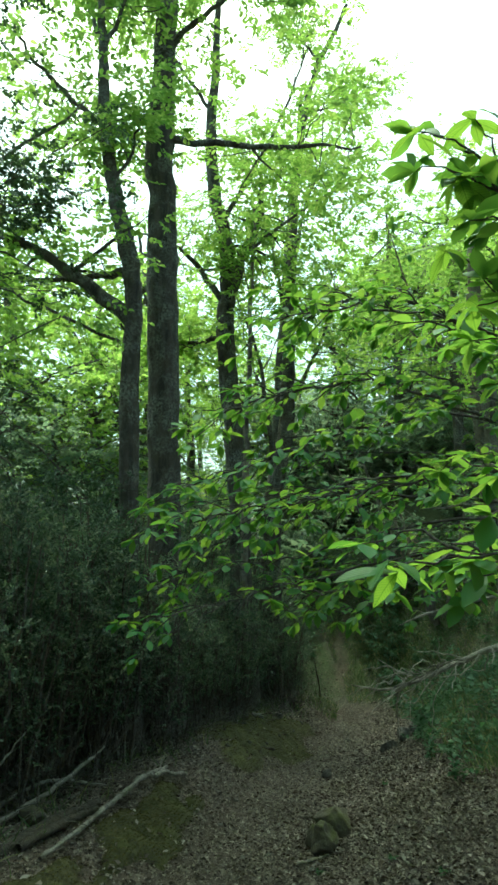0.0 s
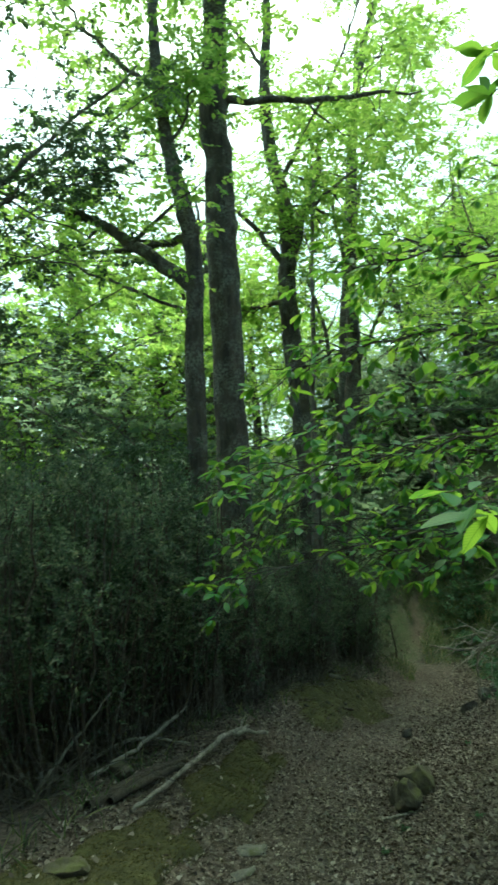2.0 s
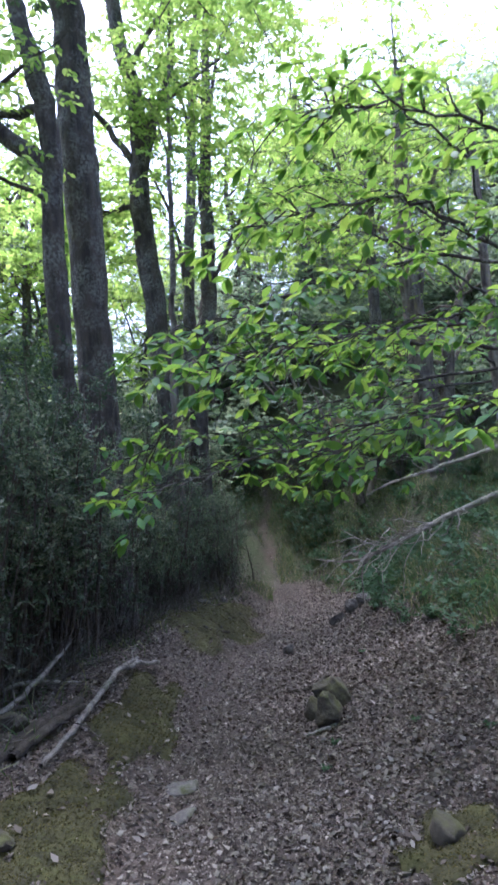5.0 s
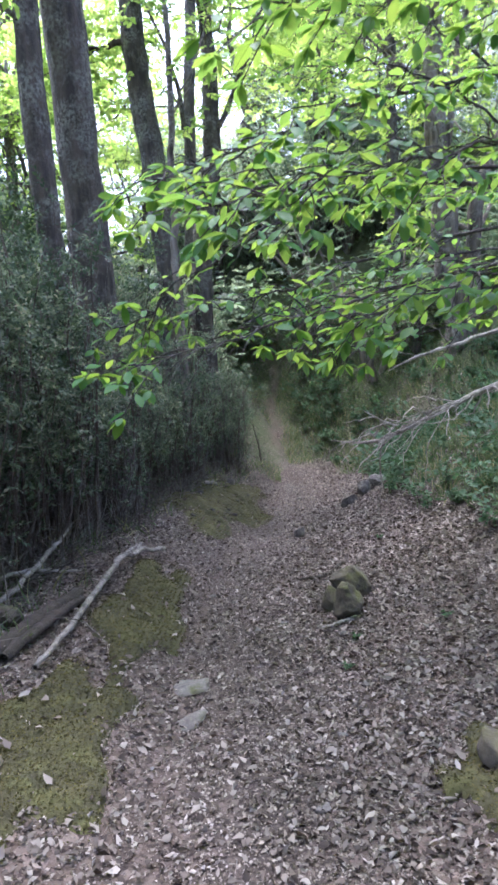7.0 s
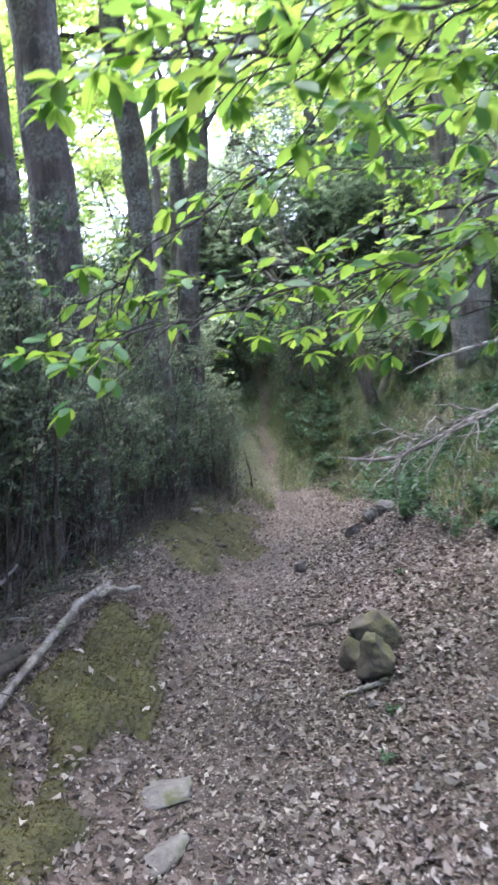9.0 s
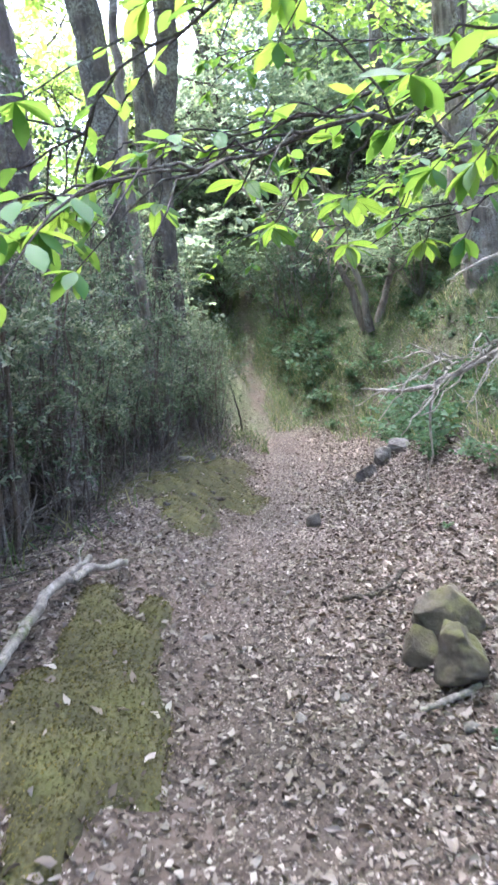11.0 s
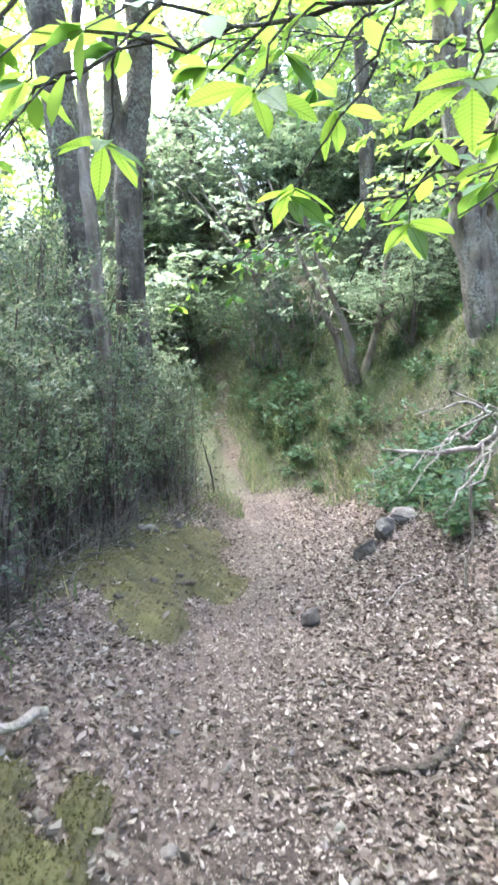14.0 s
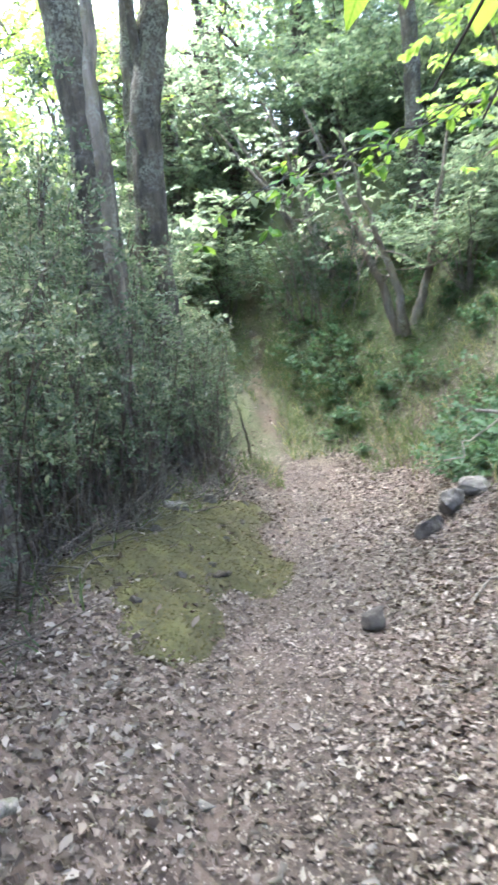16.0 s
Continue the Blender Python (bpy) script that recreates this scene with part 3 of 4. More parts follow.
LEAF_MESHES = [mesh("leaf", *leaf_shape(w, fd, dr), NEARLEAF) for w, fd, dr in (((0.01, 0.07, 0.13, 0.175, 0.205, 0.21, 0.18, 0.11, 0.01), 0.2, 0.2), ((0.01, 0.08, 0.14, 0.19, 0.215, 0.2, 0.15, 0.08, 0.01), 0.28, 0.12), ((0.01, 0.06, 0.12, 0.16, 0.18, 0.17, 0.14, 0.08, 0.01), 0.24, 0.3))]
zS = float(height(3.6, 6.6))
H = (3.6, 6.6)
spreading = branch_tree("leafy chestnut spreading fresh green branches over the path", [(H[0], H[1], zS - 0.2), (3.55, 6.6, 2.5), (3.4, 6.5, 5.2)], (0.16, 0.12, 0.06), [
    ([(3.5, 6.6, 2.4), (1.6, 6.2, 2.6), (0.4, 5.5, 2.5), (-0.5, 5.1, 2.3)], 0.022),
    ([(3.5, 6.6, 2.2), (1.8, 6.9, 2.1), (0.4, 6.8, 1.8), (-0.85, 6.5, 1.55)], 0.022, 1.3),
    ([(3.5, 6.6, 2.6), (2.0, 5.8, 3.2), (0.9, 5.1, 3.35), (-0.1, 4.9, 3.1)], 0.02),
    ([(3.5, 6.5, 3.0), (2.2, 5.4, 3.7), (1.0, 5.0, 3.9), (0.2, 4.8, 3.75)], 0.02),
    ([(3.5, 6.5, 2.4), (2.2, 5.6, 2.7), (1.2, 5.2, 2.6), (0.2, 5.0, 2.4)], 0.02),
    ([(3.5, 6.6, 2.0), (2.3, 6.2, 2.1), (1.3, 5.9, 1.95), (0.5, 5.9, 1.75)], 0.018),
    ([(3.5, 6.7, 2.1), (2.2, 7.3, 2.15), (1.2, 7.6, 1.85), (0.66, 7.95, 1.55)], 0.018, 2.0),
    ([(3.5, 6.7, 2.5), (1.7, 7.4, 2.4), (0.6, 7.7, 2.1), (-0.4, 7.9, 1.9)], 0.02, 2.2),
    ([(3.5, 6.7, 2.8), (1.6, 7.2, 2.9), (0.2, 7.0, 2.5), (-0.9, 7.4, 1.85)], 0.02, 1.8),
    ([(3.5, 6.6, 3.2), (1.8, 6.6, 3.4), (0.6, 6.3, 3.1), (-0.6, 6.0, 2.65)], 0.02),
    ([(3.5, 6.6, 3.4), (2.2, 6.4, 4.2), (1.3, 6.0, 4.4), (0.7, 5.7, 4.2)], 0.018),
    ([(3.5, 6.7, 1.9), (2.6, 6.9, 1.9), (1.7, 7.2, 1.65), (1.0, 7.5, 1.5)], 0.016, 2.0),
], 71)
for q, (tip, start) in enumerate([((0.3, 8.05, 1.6), (0.55, 7.85, 1.95)), ((0.66, 7.9, 1.44), (0.7, 7.8, 1.9)), ((-0.32, 8.0, 1.74), (-0.28, 7.85, 2.0)), ((0.46, 8.0, 1.85), (0.6, 7.8, 2.1)),
                                  ((-0.8, 7.5, 1.66), (-0.7, 7.4, 1.95)), ((0.05, 7.6, 1.75), (0.2, 7.6, 2.1)), ((0.95, 7.8, 1.6), (1.1, 7.65, 1.85)), ((-0.55, 8.0, 1.92), (-0.4, 7.85, 2.0))]):
    rosette(spreading, tip, start, 500 + q)
zN = float(height(2.6, 2.2))
young = branch_tree("young chestnut with large leaves close beside the path", [(2.6, 2.2, zN - 0.15), (2.55, 2.2, 2.0), (2.4, 2.3, 4.4)], (0.06, 0.05, 0.03), [
    ([(2.55, 2.2, 1.6), (1.6, 2.4, 1.85), (0.95, 2.4, 2.0), (0.72, 2.4, 2.04)], 0.012),
    ([(2.5, 2.3, 2.6), (1.6, 2.6, 3.0), (1.15, 2.6, 3.3), (0.98, 2.6, 3.5)], 0.01),
    ([(2.5, 2.3, 2.4), (1.7, 2.9, 2.7), (1.3, 3.2, 2.95), (1.05, 3.3, 3.1)], 0.01),
    ([(2.5, 2.3, 1.9), (1.8, 3.0, 2.0), (1.4, 3.6, 2.0), (1.1, 4.0, 1.95)], 0.012),
    ([(2.5, 2.3, 2.9), (1.7, 2.7, 3.3), (1.25, 2.8, 3.55), (1.05, 2.8, 3.75)], 0.01),
    ([(2.5, 2.3, 2.2), (1.7, 2.7, 2.5), (1.35, 2.8, 2.75), (1.15, 2.8, 2.9)], 0.01),
    ([(2.5, 2.3, 2.2), (1.9, 3.2, 2.35), (1.6, 3.7, 2.5), (1.35, 4.0, 2.55)], 0.012),
], 73, step=0.13, gap=(0.12, 0.3), skip=0.5)
for q, (tip, start) in enumerate([((0.72, 2.6, 3.75), (1.0, 2.6, 3.6)), ((0.86, 2.6, 3.52), (1.1, 2.65, 3.4)), ((0.97, 2.65, 3.85), (1.12, 2.8, 3.7)), ((0.82, 2.7, 3.28), (1.1, 2.75, 3.05)), ((0.95, 2.75, 3.05), (1.15, 2.8, 2.9)), ((0.4, 1.95, 1.99), (0.95, 2.4, 2.0))]):
    rosette(young, tip, start, 530 + q, 6, 0.16)
for q, (tip, start) in enumerate([((-0.9, 6.0, 2.5), (-0.6, 6.0, 2.65)), ((-1.1, 6.5, 1.5), (-0.85, 6.5, 1.56)), ((0.34, 7.0, 1.55), (0.45, 6.8, 1.8)), ((0.93, 7.5, 1.4), (1.0, 7.5, 1.5)), ((-0.72, 5.05, 2.25), (-0.5, 5.1, 2.3)), ((-0.2, 4.85, 2.95), (-0.1, 4.9, 3.1))]):
    rosette(spreading, tip, start, 540 + q, 6, 0.16)
zM = float(height(5.2, 11.5))
branch_tree("slim chestnut with layered branches over the bank", [(5.2, 11.5, zM - 0.2), (5.1, 11.6, 3.5), (5.0, 11.6, 7)], (0.12, 0.09, 0.05), [
    ([(5.1, 11.6, 2.8), (3.6, 12.2, 2.7), (2.4, 12.5, 2.4), (1.1, 12.5, 2.0)], 0.022),
    ([(5.1, 11.6, 3.4), (3.6, 11.8, 3.8), (2.2, 11.9, 3.9), (1.0, 11.6, 3.7)], 0.022),
    ([(5.1, 11.6, 4.2), (3.6, 11.0, 4.8), (2.4, 10.6, 5.0), (1.3, 10.2, 4.8)], 0.022),
    ([(5.1, 11.6, 4.8), (4.0, 11.8, 5.8), (2.8, 12.0, 6.3), (1.6, 12.2, 6.2)], 0.022),
    ([(5.1, 11.6, 3.0), (4.3, 10.6, 3.2), (3.4, 9.9, 3.3), (2.5, 9.3, 3.1)], 0.02),
    ([(5.1, 11.6, 5.4), (4.2, 10.4, 6.4), (3.4, 9.8, 6.9), (2.6, 9.4, 6.9)], 0.02),
], 79, big=0.95, step=0.16, gap=(0.35, 0.8), skip=0.2)


# ---- shrubs ----
def shrub(seed, tall, wide, stems, leaves, mat=HEATH):
    """A dense upright shrub: many thin stems, bare below, small leaves above."""
    r = np.random.default_rng(seed)
    root = thing("heath_shrub", "dense dark heath shrub with bare thin stems below", "shrub", group="shrubs beside the path")
    wood, tips = [], []
    for q in range(stems):
        a, d = r.uniform(0, 2 * np.pi), wide * 0.45 * np.sqrt(r.random())
        o = np.array([np.cos(a) * d, np.sin(a) * d, -0.06])
        top = o * 1.5 + r.normal(0, 0.18 * wide, 3) * (1, 1, 0) + (0, 0, tall * r.uniform(0.55, 1.05))
        p = curve_points([o, (o + top) / 2 + r.normal(0, 0.1, 3), top], 9, 0.02, seed * 50 + q)
        wood.append(tube(p, (r.uniform(0.007, 0.018), 0.003), 5))
        for s in range(11):
            k = r.integers(2, 9)
            e = p[k] + r.normal(0, 0.24, 3) + (0, 0, 0.06)
            wood.append(tube(np.array([p[k], (p[k] + e) / 2 + r.normal(0, 0.03, 3), e]), (0.004, 0.0015), 3))
            tips += [e, (e + p[k]) / 2]
    tips = np.array(tips)
    for q in range(8):
        a = 2 * np.pi * q / 8 + r.uniform(0, 1)
        o = np.array([np.cos(a) * wide * 0.3, np.sin(a) * wide * 0.3, -0.06])
        p = curve_points([o, o * 1.3 + r.normal(0, 0.1, 3) + (0, 0, tall * 0.4), o * 1.9 + (0, 0, tall * 0.85)], 9, 0.03, seed * 70 + q)
        v, f = tube(p, (0.022, 0.007), 6)
        part("stem", mesh("stem", v, f, BUSHWOOD), root)
    v, f = merged(wood)
    part("brushwood", mesh("brushwood", v, f, BUSHWOOD), root)
    w = np.clip((tips[:, 2] / tall - 0.12) * 2.4, 0.03, 1) * r.gamma(1.3, 1.0, len(tips))
    m = leaves // 12
    k = r.choice(len(tips), m, p=w / w.sum())
    axes = r.normal(0, 1, (m, 3)) + (0, 0, 0.5)
    v, f = sprigs(tips[k] + r.normal(0, 0.05, (m, 3)), axes, 12, r.uniform(0.1, 0.26, m), 0.05, TINY, r, 0.5)
    part("foliage", mesh("foliage", v, f, mat), root)
    return root


kinds = [shrub(3, 3.2, 1.4, 22, 10000), shrub(4, 3.6, 1.5, 24, 11500), shrub(5, 2.8, 1.3, 20, 9000), shrub(6, 3.9, 1.6, 24, 12000)]
r = np.random.default_rng(17)
spots = []
for y in np.arange(6.6, 18, 0.85):
    front = trail_x(y) - np.interp(y, [6, 7, 10, 12, 14.5, 17], [2.7, 2.3, 2.2, 1.9, 1.6, 1.4])
    for row in range(4):
        spots.append((front - 0.35 - row * 1.15 + r.normal(0, 0.15), y + r.normal(0, 0.15), row))
spots += [(-3.2, 5.6, 0), (-4.2, 6.2, 1), (-3.9, 5.0, 0), (-4.9, 5.4, 1)]
for q, (x, y, row) in enumerate(spots):
    s = (float(np.interp(y, [6, 7.5, 9.5, 10.5, 16], [0.6, 0.95, 0.95, 0.74, 0.7])) if row == 0 else float(np.interp(y, [9, 11, 13], [1.0, 1.0, 1.1]))) * r.uniform(0.85, 1.1)
    m = Matrix.Translation(at_ground(x, y)) @ Matrix.Rotation(r.uniform(0, 6.28), 4, "Z")
    src = kinds[q % 4]
    if q < 4:
        src.matrix_basis = m
    else:
        c = copy_thing(src, m)
        c.scale = (s, s, s)


thicket = shrub(9, 1.9, 1.9, 24, 9000, HOLM)
thicket.matrix_basis = Matrix.Translation(at_ground(4.0, 19.8))
tagged(thicket, "low dense dark evergreen bush on the grassy bank", "bush")
thicket.name = "evergreen_bush"


for q, (x, y, tall, wide, count) in enumerate([(-1.78, 9.0, 3.7, 1.15, 15000), (-2.5, 8.0, 3.3, 1.2, 13000)]):
    dark = shrub(12 + q, tall, wide, 24, count, HOLM)
    dark.matrix_basis = Matrix.Translation(at_ground(x, y))
    tagged(dark, "tall dark evergreen shrub in front of the oak trunks", "shrub")
    dark.name = "evergreen_shrub"


# ---- woods behind, and unseen shade trees round the start ----
def far_tree(seed, tall, wide, leaves, size):
    r = np.random.default_rng(seed)
    base = np.zeros(3)
    return tree("woodland_tree", "leafy woodland tree with bright spring foliage, in view or added unseen", [(0, 0, -0.3), (r.normal(0, 0.2), 0, tall * 0.4), (r.normal(0, 0.4), 0.1, tall * 0.75), (r.normal(0, 0.5), 0, tall)], (0.2, 0.15, 0.1, 0.03),
                fan(base, 12, wide, tall * 0.25, tall, seed, 0.05), UNDER if seed % 2 else OAK, OAKBARK, leaves, size, wide * 0.13, seed, WIDE, split=False)


far_kinds = [far_tree(101, 7, 2.5, 6200, 0.12), far_tree(102, 8.5, 2.8, 6600, 0.125), far_tree(103, 5.8, 2.3, 6000, 0.115), far_tree(104, 9, 3.0, 6600, 0.135)]
r = np.random.default_rng(29)
places = []
for ring, (d0, n) in enumerate([(22, 6), (26, 10), (33, 13), (42, 16)]):
    for q in range(n):
        a = radians(-46 + 92 * (q + r.uniform(0.1, 0.9)) / n)
        d = d0 + r.uniform(-2, 2)
        places.append((d * np.sin(a), d * np.cos(a), ring))
# a ring of unseen trees behind the start, added as cover from the sky
for a in np.arange(70, 292, 17):
    d = r.uniform(8, 13)
    places.append((d * np.sin(radians(a)), d * np.cos(radians(a)), 1))
places = [q for q in places if not (q[1] > 0 and 2 < math.degrees(math.atan2(q[0], q[1])) < 15 and math.hypot(q[0], q[1]) < 24)]
# entries ending in 8: larger unseen trees, added to shade the start
places += [(-4.9, 17.5, 9), (-3.4, 22.5, 9), (-6.4, 20.5, 9), (4.4, 30, 9), (1.2, 29, 9), (-2.2, 27.5, 9), (7.4, 29, 9), (9.8, 26.5, 9), (12.5, 24, 9), (-3.2, 18, 9), (-6.8, 15.5, 9), (-4.4, 21, 9), (3.6, 26, 1), (5.6, 25, 1), (1.6, 25, 1), (-7.5, 19, 9), (10.5, 13, 0), (7.5, 5, 1), (-6.5, 8.5, 2), (-8, 14, 1), (10.5, 18, 0), (3.6, -3.6, 8), (-3.6, -3.6, 8), (-8.2, 0.5, 8), (8.4, 0.4, 8), (0.3, -6.0, 8), (-1.8, -5, 8), (2.2, -5.4, 8)]
for q, (x, y, ring) in enumerate(places):
    s = r.uniform(0.8, 1.15) * (1.2 if ring == 9 else 1.35 if ring == 8 else 1.0)
    m = Matrix.Translation(at_ground(x, y)) @ Matrix.Rotation(r.uniform(0, 6.28), 4, "Z")
    src = far_kinds[q % 4]
    if q < 4:
        src.matrix_basis = m
    else:
        c = copy_thing(src, m)
        c.scale = (s, s, s)


def understorey(seed, tall, wide, leaves):
    """A low leafy thicket plant of the wood."""
    r = np.random.default_rng(seed)
    root = thing("understorey_bush", "soft green leafy bush in the undergrowth of the wood", "bush", group="undergrowth")
    wood, clumps = [], []
    for q in range(12):
        a = r.uniform(0, 6.28)
        d = wide * r.uniform(0.2, 1)
        e = np.array([np.cos(a) * d, np.sin(a) * d, tall * r.uniform(0.35, 1)])
        p = curve_points([(0, 0, -0.1), e * (0.4, 0.4, 0.6), e], 7, 0.04, seed * 31 + q)
        wood.append(tube(p, (0.025, 0.006), 5))
        clumps += [p[3], p[4], p[5], p[6]]
    v, f = merged(wood)
    part("branchwork", mesh("branchwork", v, f, OAKBARK), root)
    v, f = crown_leaves(clumps, 0.32 * wide / 1.5, leaves, 0.085, WIDE, seed)
    part("foliage", mesh("foliage", v, f, UNDER), root)
    return root


low = [understorey(201, 2.6, 1.6, 4800), understorey(202, 3.4, 1.8, 5600), understorey(204, 2.0, 1.5, 4200)]
r = np.random.default_rng(33)
spots = []
for d0, n, lo, hi in [(19, 10, -40, 4), (23, 14, -42, 40), (28, 16, -42, 40), (35, 18, -42, 42), (18.5, 3, 26, 40), (22.5, 5, 16, 40)]:
    for q in range(n):
        a = radians(lo + (hi - lo) * (q + r.uniform(0.1, 0.9)) / n)
        spots.append(((d0 + r.uniform(-1.2, 1.2)) * np.sin(a), (d0 + r.uniform(-1.2, 1.2)) * np.cos(a), d0))
spots += [(7.0, 13.0, 12), (7.6, 9.8, 12), (7.4, 17, 12), (3.6, 26.6, 12), (2.2, 25.6, 12), (4.9, 25.6, 12), (1.6, 22.6, 12), (6.3, 23.4, 12), (7.6, 22, 12), (8.6, 20, 12), (6.6, 26, 23), (8.6, 25, 23), (5.2, 28, 23), (9.6, 17.5, 12)]
spots += [(-5.0, 14, 42), (-3.7, 16.4, 42), (-6.6, 12.5, 42), (-2.6, 19, 40), (-4.6, 18.5, 45)]
for gx0 in np.arange(5.6, 11.5, 1.35):
    for gy0 in np.arange(17.2, 25.5, 1.6):
        spots.append((gx0 + r.normal(0, 0.3) + max(0, gy0 - 22) * 0.2, gy0 + r.normal(0, 0.35), 2))
spots = [s for s in spots if abs(s[0] - trail_x(s[1])) > 1.9 or s[1] > 21.5]
for q, (x, y, d0) in enumerate(spots):
    m = Matrix.Translation(at_ground(x, y)) @ Matrix.Rotation(r.uniform(0, 6.28), 4, "Z")
    s = r.uniform(0.8, 1.3) * (0.55 if d0 == 2 else 1 + max(0, d0 - 20) * 0.035)
    if q < 3:
        low[q].matrix_basis = m
    else:
        c = copy_thing(low[q % 3], m)
        c.scale = (s, s, s)


# ---- stones ----
def stone(name, label, place, size, mat, seed, turn=0.0, group="", sink=0.3, sharp=0.9):
    """A worn, slightly angular stone, set a little into the ground."""
    r = np.random.default_rng(seed)
    bm = bmesh.new()
    bmesh.ops.create_icosphere(bm, subdivisions=5 if max(size) > 0.32 else 3, radius=0.5)
    cuts = [(unit(r.normal(0, 1, 3)), r.uniform(0.22, 0.4)) for q in range(14)]
    for v in bm.verts:
        p = np.array(v.co)
        for n, d in cuts:
            over = float(p @ n) - d
            if over > 0:
                p = p - n * over * (0.6 + 0.38 * sharp)
        p = p * (1 + 0.22 * noise.noise(Vector(p * 3.1) + Vector((seed, 0, 0))) + 0.07 * noise.noise(Vector(p * 9.0) + Vector((0, seed, 0))) + 0.09 * abs(noise.noise(Vector(p * 5.0) + Vector((0, 0, seed)))))
        v.co = Vector(p * np.asarray(size))
    me = bpy.data.meshes.new(name)
    bm.to_mesh(me)
    bm.free()
    me.polygons.foreach_set("use_smooth", np.full(len(me.polygons), True))
    me.materials.append(mat)
    ob = new(name, me)
    z = float(height(place[0], place[1])) + size[2] * (0.5 - sink) if len(place) == 2 else place[2]
    ob.matrix_basis = Matrix.Translation((place[0], place[1], z)) @ Matrix.Rotation(turn, 4, "Z")
    return tagged(ob, label, "stone", group)


stone("rock", "large mossy brown rock lying in the leaf litter", (0.8, 7.25), (0.46, 0.4, 0.46), ROCK, 353, 0.3, "rocks beside the path", 0.2, 1.0)
stone("rock", "smaller mossy rock in front of a larger one", (0.64, 6.85), (0.4, 0.32, 0.34), ROCK, 354, 1.1, "rocks beside the path", 0.22, 1.0)
stone("rock", "small mossy stone wedged under two larger rocks", (0.62, 7.12), (0.24, 0.22, 0.26), ROCK, 355, 0.6, "rocks beside the path", 0.25, 1.0)
stone("stone", "small dark stone bedded in the path", (1.06, 10.5), (0.3, 0.2, 0.19), DARKSTONE, 303, 0.2)
stone("stone", "low dark stone at the foot of the bank", (2.3, 12.2), (0.36, 0.28, 0.26), DARKSTONE, 304, 0.4, "stones of a broken wall")
stone("stone", "grey block of a broken dry wall", (2.55, 12.35), (0.36, 0.3, 0.34), STONE, 305, 0.7, "stones of a broken wall", 0.15)
stone("stone", "flat grey stone on the bank", (2.85, 12.4), (0.38, 0.32, 0.22), STONE, 306, 0.1, "stones of a broken wall", 0.1)
stone("slab", "worn flat grey stone set in the trodden path", (-0.74, 5.9), (0.36, 0.26, 0.1), STONE, 307, 0.5, "flat stones in the path", 0.46)
stone("slab", "pale flat stone bedded in the path", (-0.72, 5.45), (0.3, 0.22, 0.08), STONE, 318, 1.2, "flat stones in the path", 0.46)
stone("slab", "flat grey stone with a worn top in the path", (-0.88, 3.7), (0.4, 0.3, 0.12), STONE, 309, 0.9, "flat stones in the path", 0.46)
stone("slab", "small flat stone beside a larger slab", (-0.95, 3.42), (0.24, 0.2, 0.1), STONE, 310, 0.2, "flat stones in the path", 0.46)
stone("slab", "flat stone half covered by litter", (-0.5, 3.72), (0.3, 0.2, 0.1), STONE, 311, 2.0, "flat stones in the path", 0.47)
stone("pebble", "small pale stone on the path", (-0.8, 6.6), (0.12, 0.08, 0.06), STONE, 312, 0.2, "loose stones on the path")
for q, (x, y, s) in enumerate([(0.15, 7.0, 0.09), (-0.1, 6.9, 0.1), (-0.2, 9.0, 0.1), (-0.35, 8.1, 0.11), (0.52, 6.52, 0.11), (0.05, 5.0, 0.08), (0.4, 5.6, 0.09), (-0.2, 4.4, 0.1), (0.3, 8.6, 0.07), (0.7, 9.3, 0.08), (1.5, 12.6, 0.12), (1.2, 13.2, 0.1), (1.8, 13.8, 0.14), (-0.5, 9.6, 0.08)]):
    stone("pebble", "small loose grey stone on the path", (x, y), (s, s * 0.75, s * 0.5), STONE, 320 + q, q * 1.3, "loose stones on the path")
stone("stone", "mossy stone bedded in the mossy verge", (0.1, 12.9), (0.34, 0.24, 0.2), STONE, 341, 0.4, "stones in the verge")
stone("stone", "grey stone showing through moss on the verge", (0.5, 13.4), (0.28, 0.22, 0.18), STONE, 342, 1.4, "stones in the verge")
stone("stone", "mossy block at the edge of the verge", (-1.75, 4.7), (0.4, 0.3, 0.26), ROCK, 343, 0.4, "stones in the verge")
stone("stone", "low mossy stone among leaf litter", (0.6, 4.35), (0.3, 0.3, 0.24), ROCK, 344, 0.9)
stone("stone", "mossy stone beside the fallen branch", (-1.95, 6.6), (0.4, 0.3, 0.26), ROCK, 345, 2.0, "stones in the verge")


# dark lumps added in place of the shaded hollows of the moss mound
for q, (x, y, s) in enumerate([(-0.05, 11.0, 0.13), (0.22, 11.5, 0.12), (-0.12, 12.0, 0.16), (0.45, 12.3, 0.14), (0.2, 12.7, 0.18), (0.75, 13.1, 0.15), (-0.35, 10.5, 0.12), (0.05, 13.3, 0.2), (0.95, 13.9, 0.15), (-0.2, 11.5, 0.11)]):
    stone("stone", "small dark stone standing in for a shaded hollow in the moss", (x, y), (s, s * 0.75, s * 0.7), DARKSTONE, 360 + q, q * 0.9, "stones in the moss", 0.1)


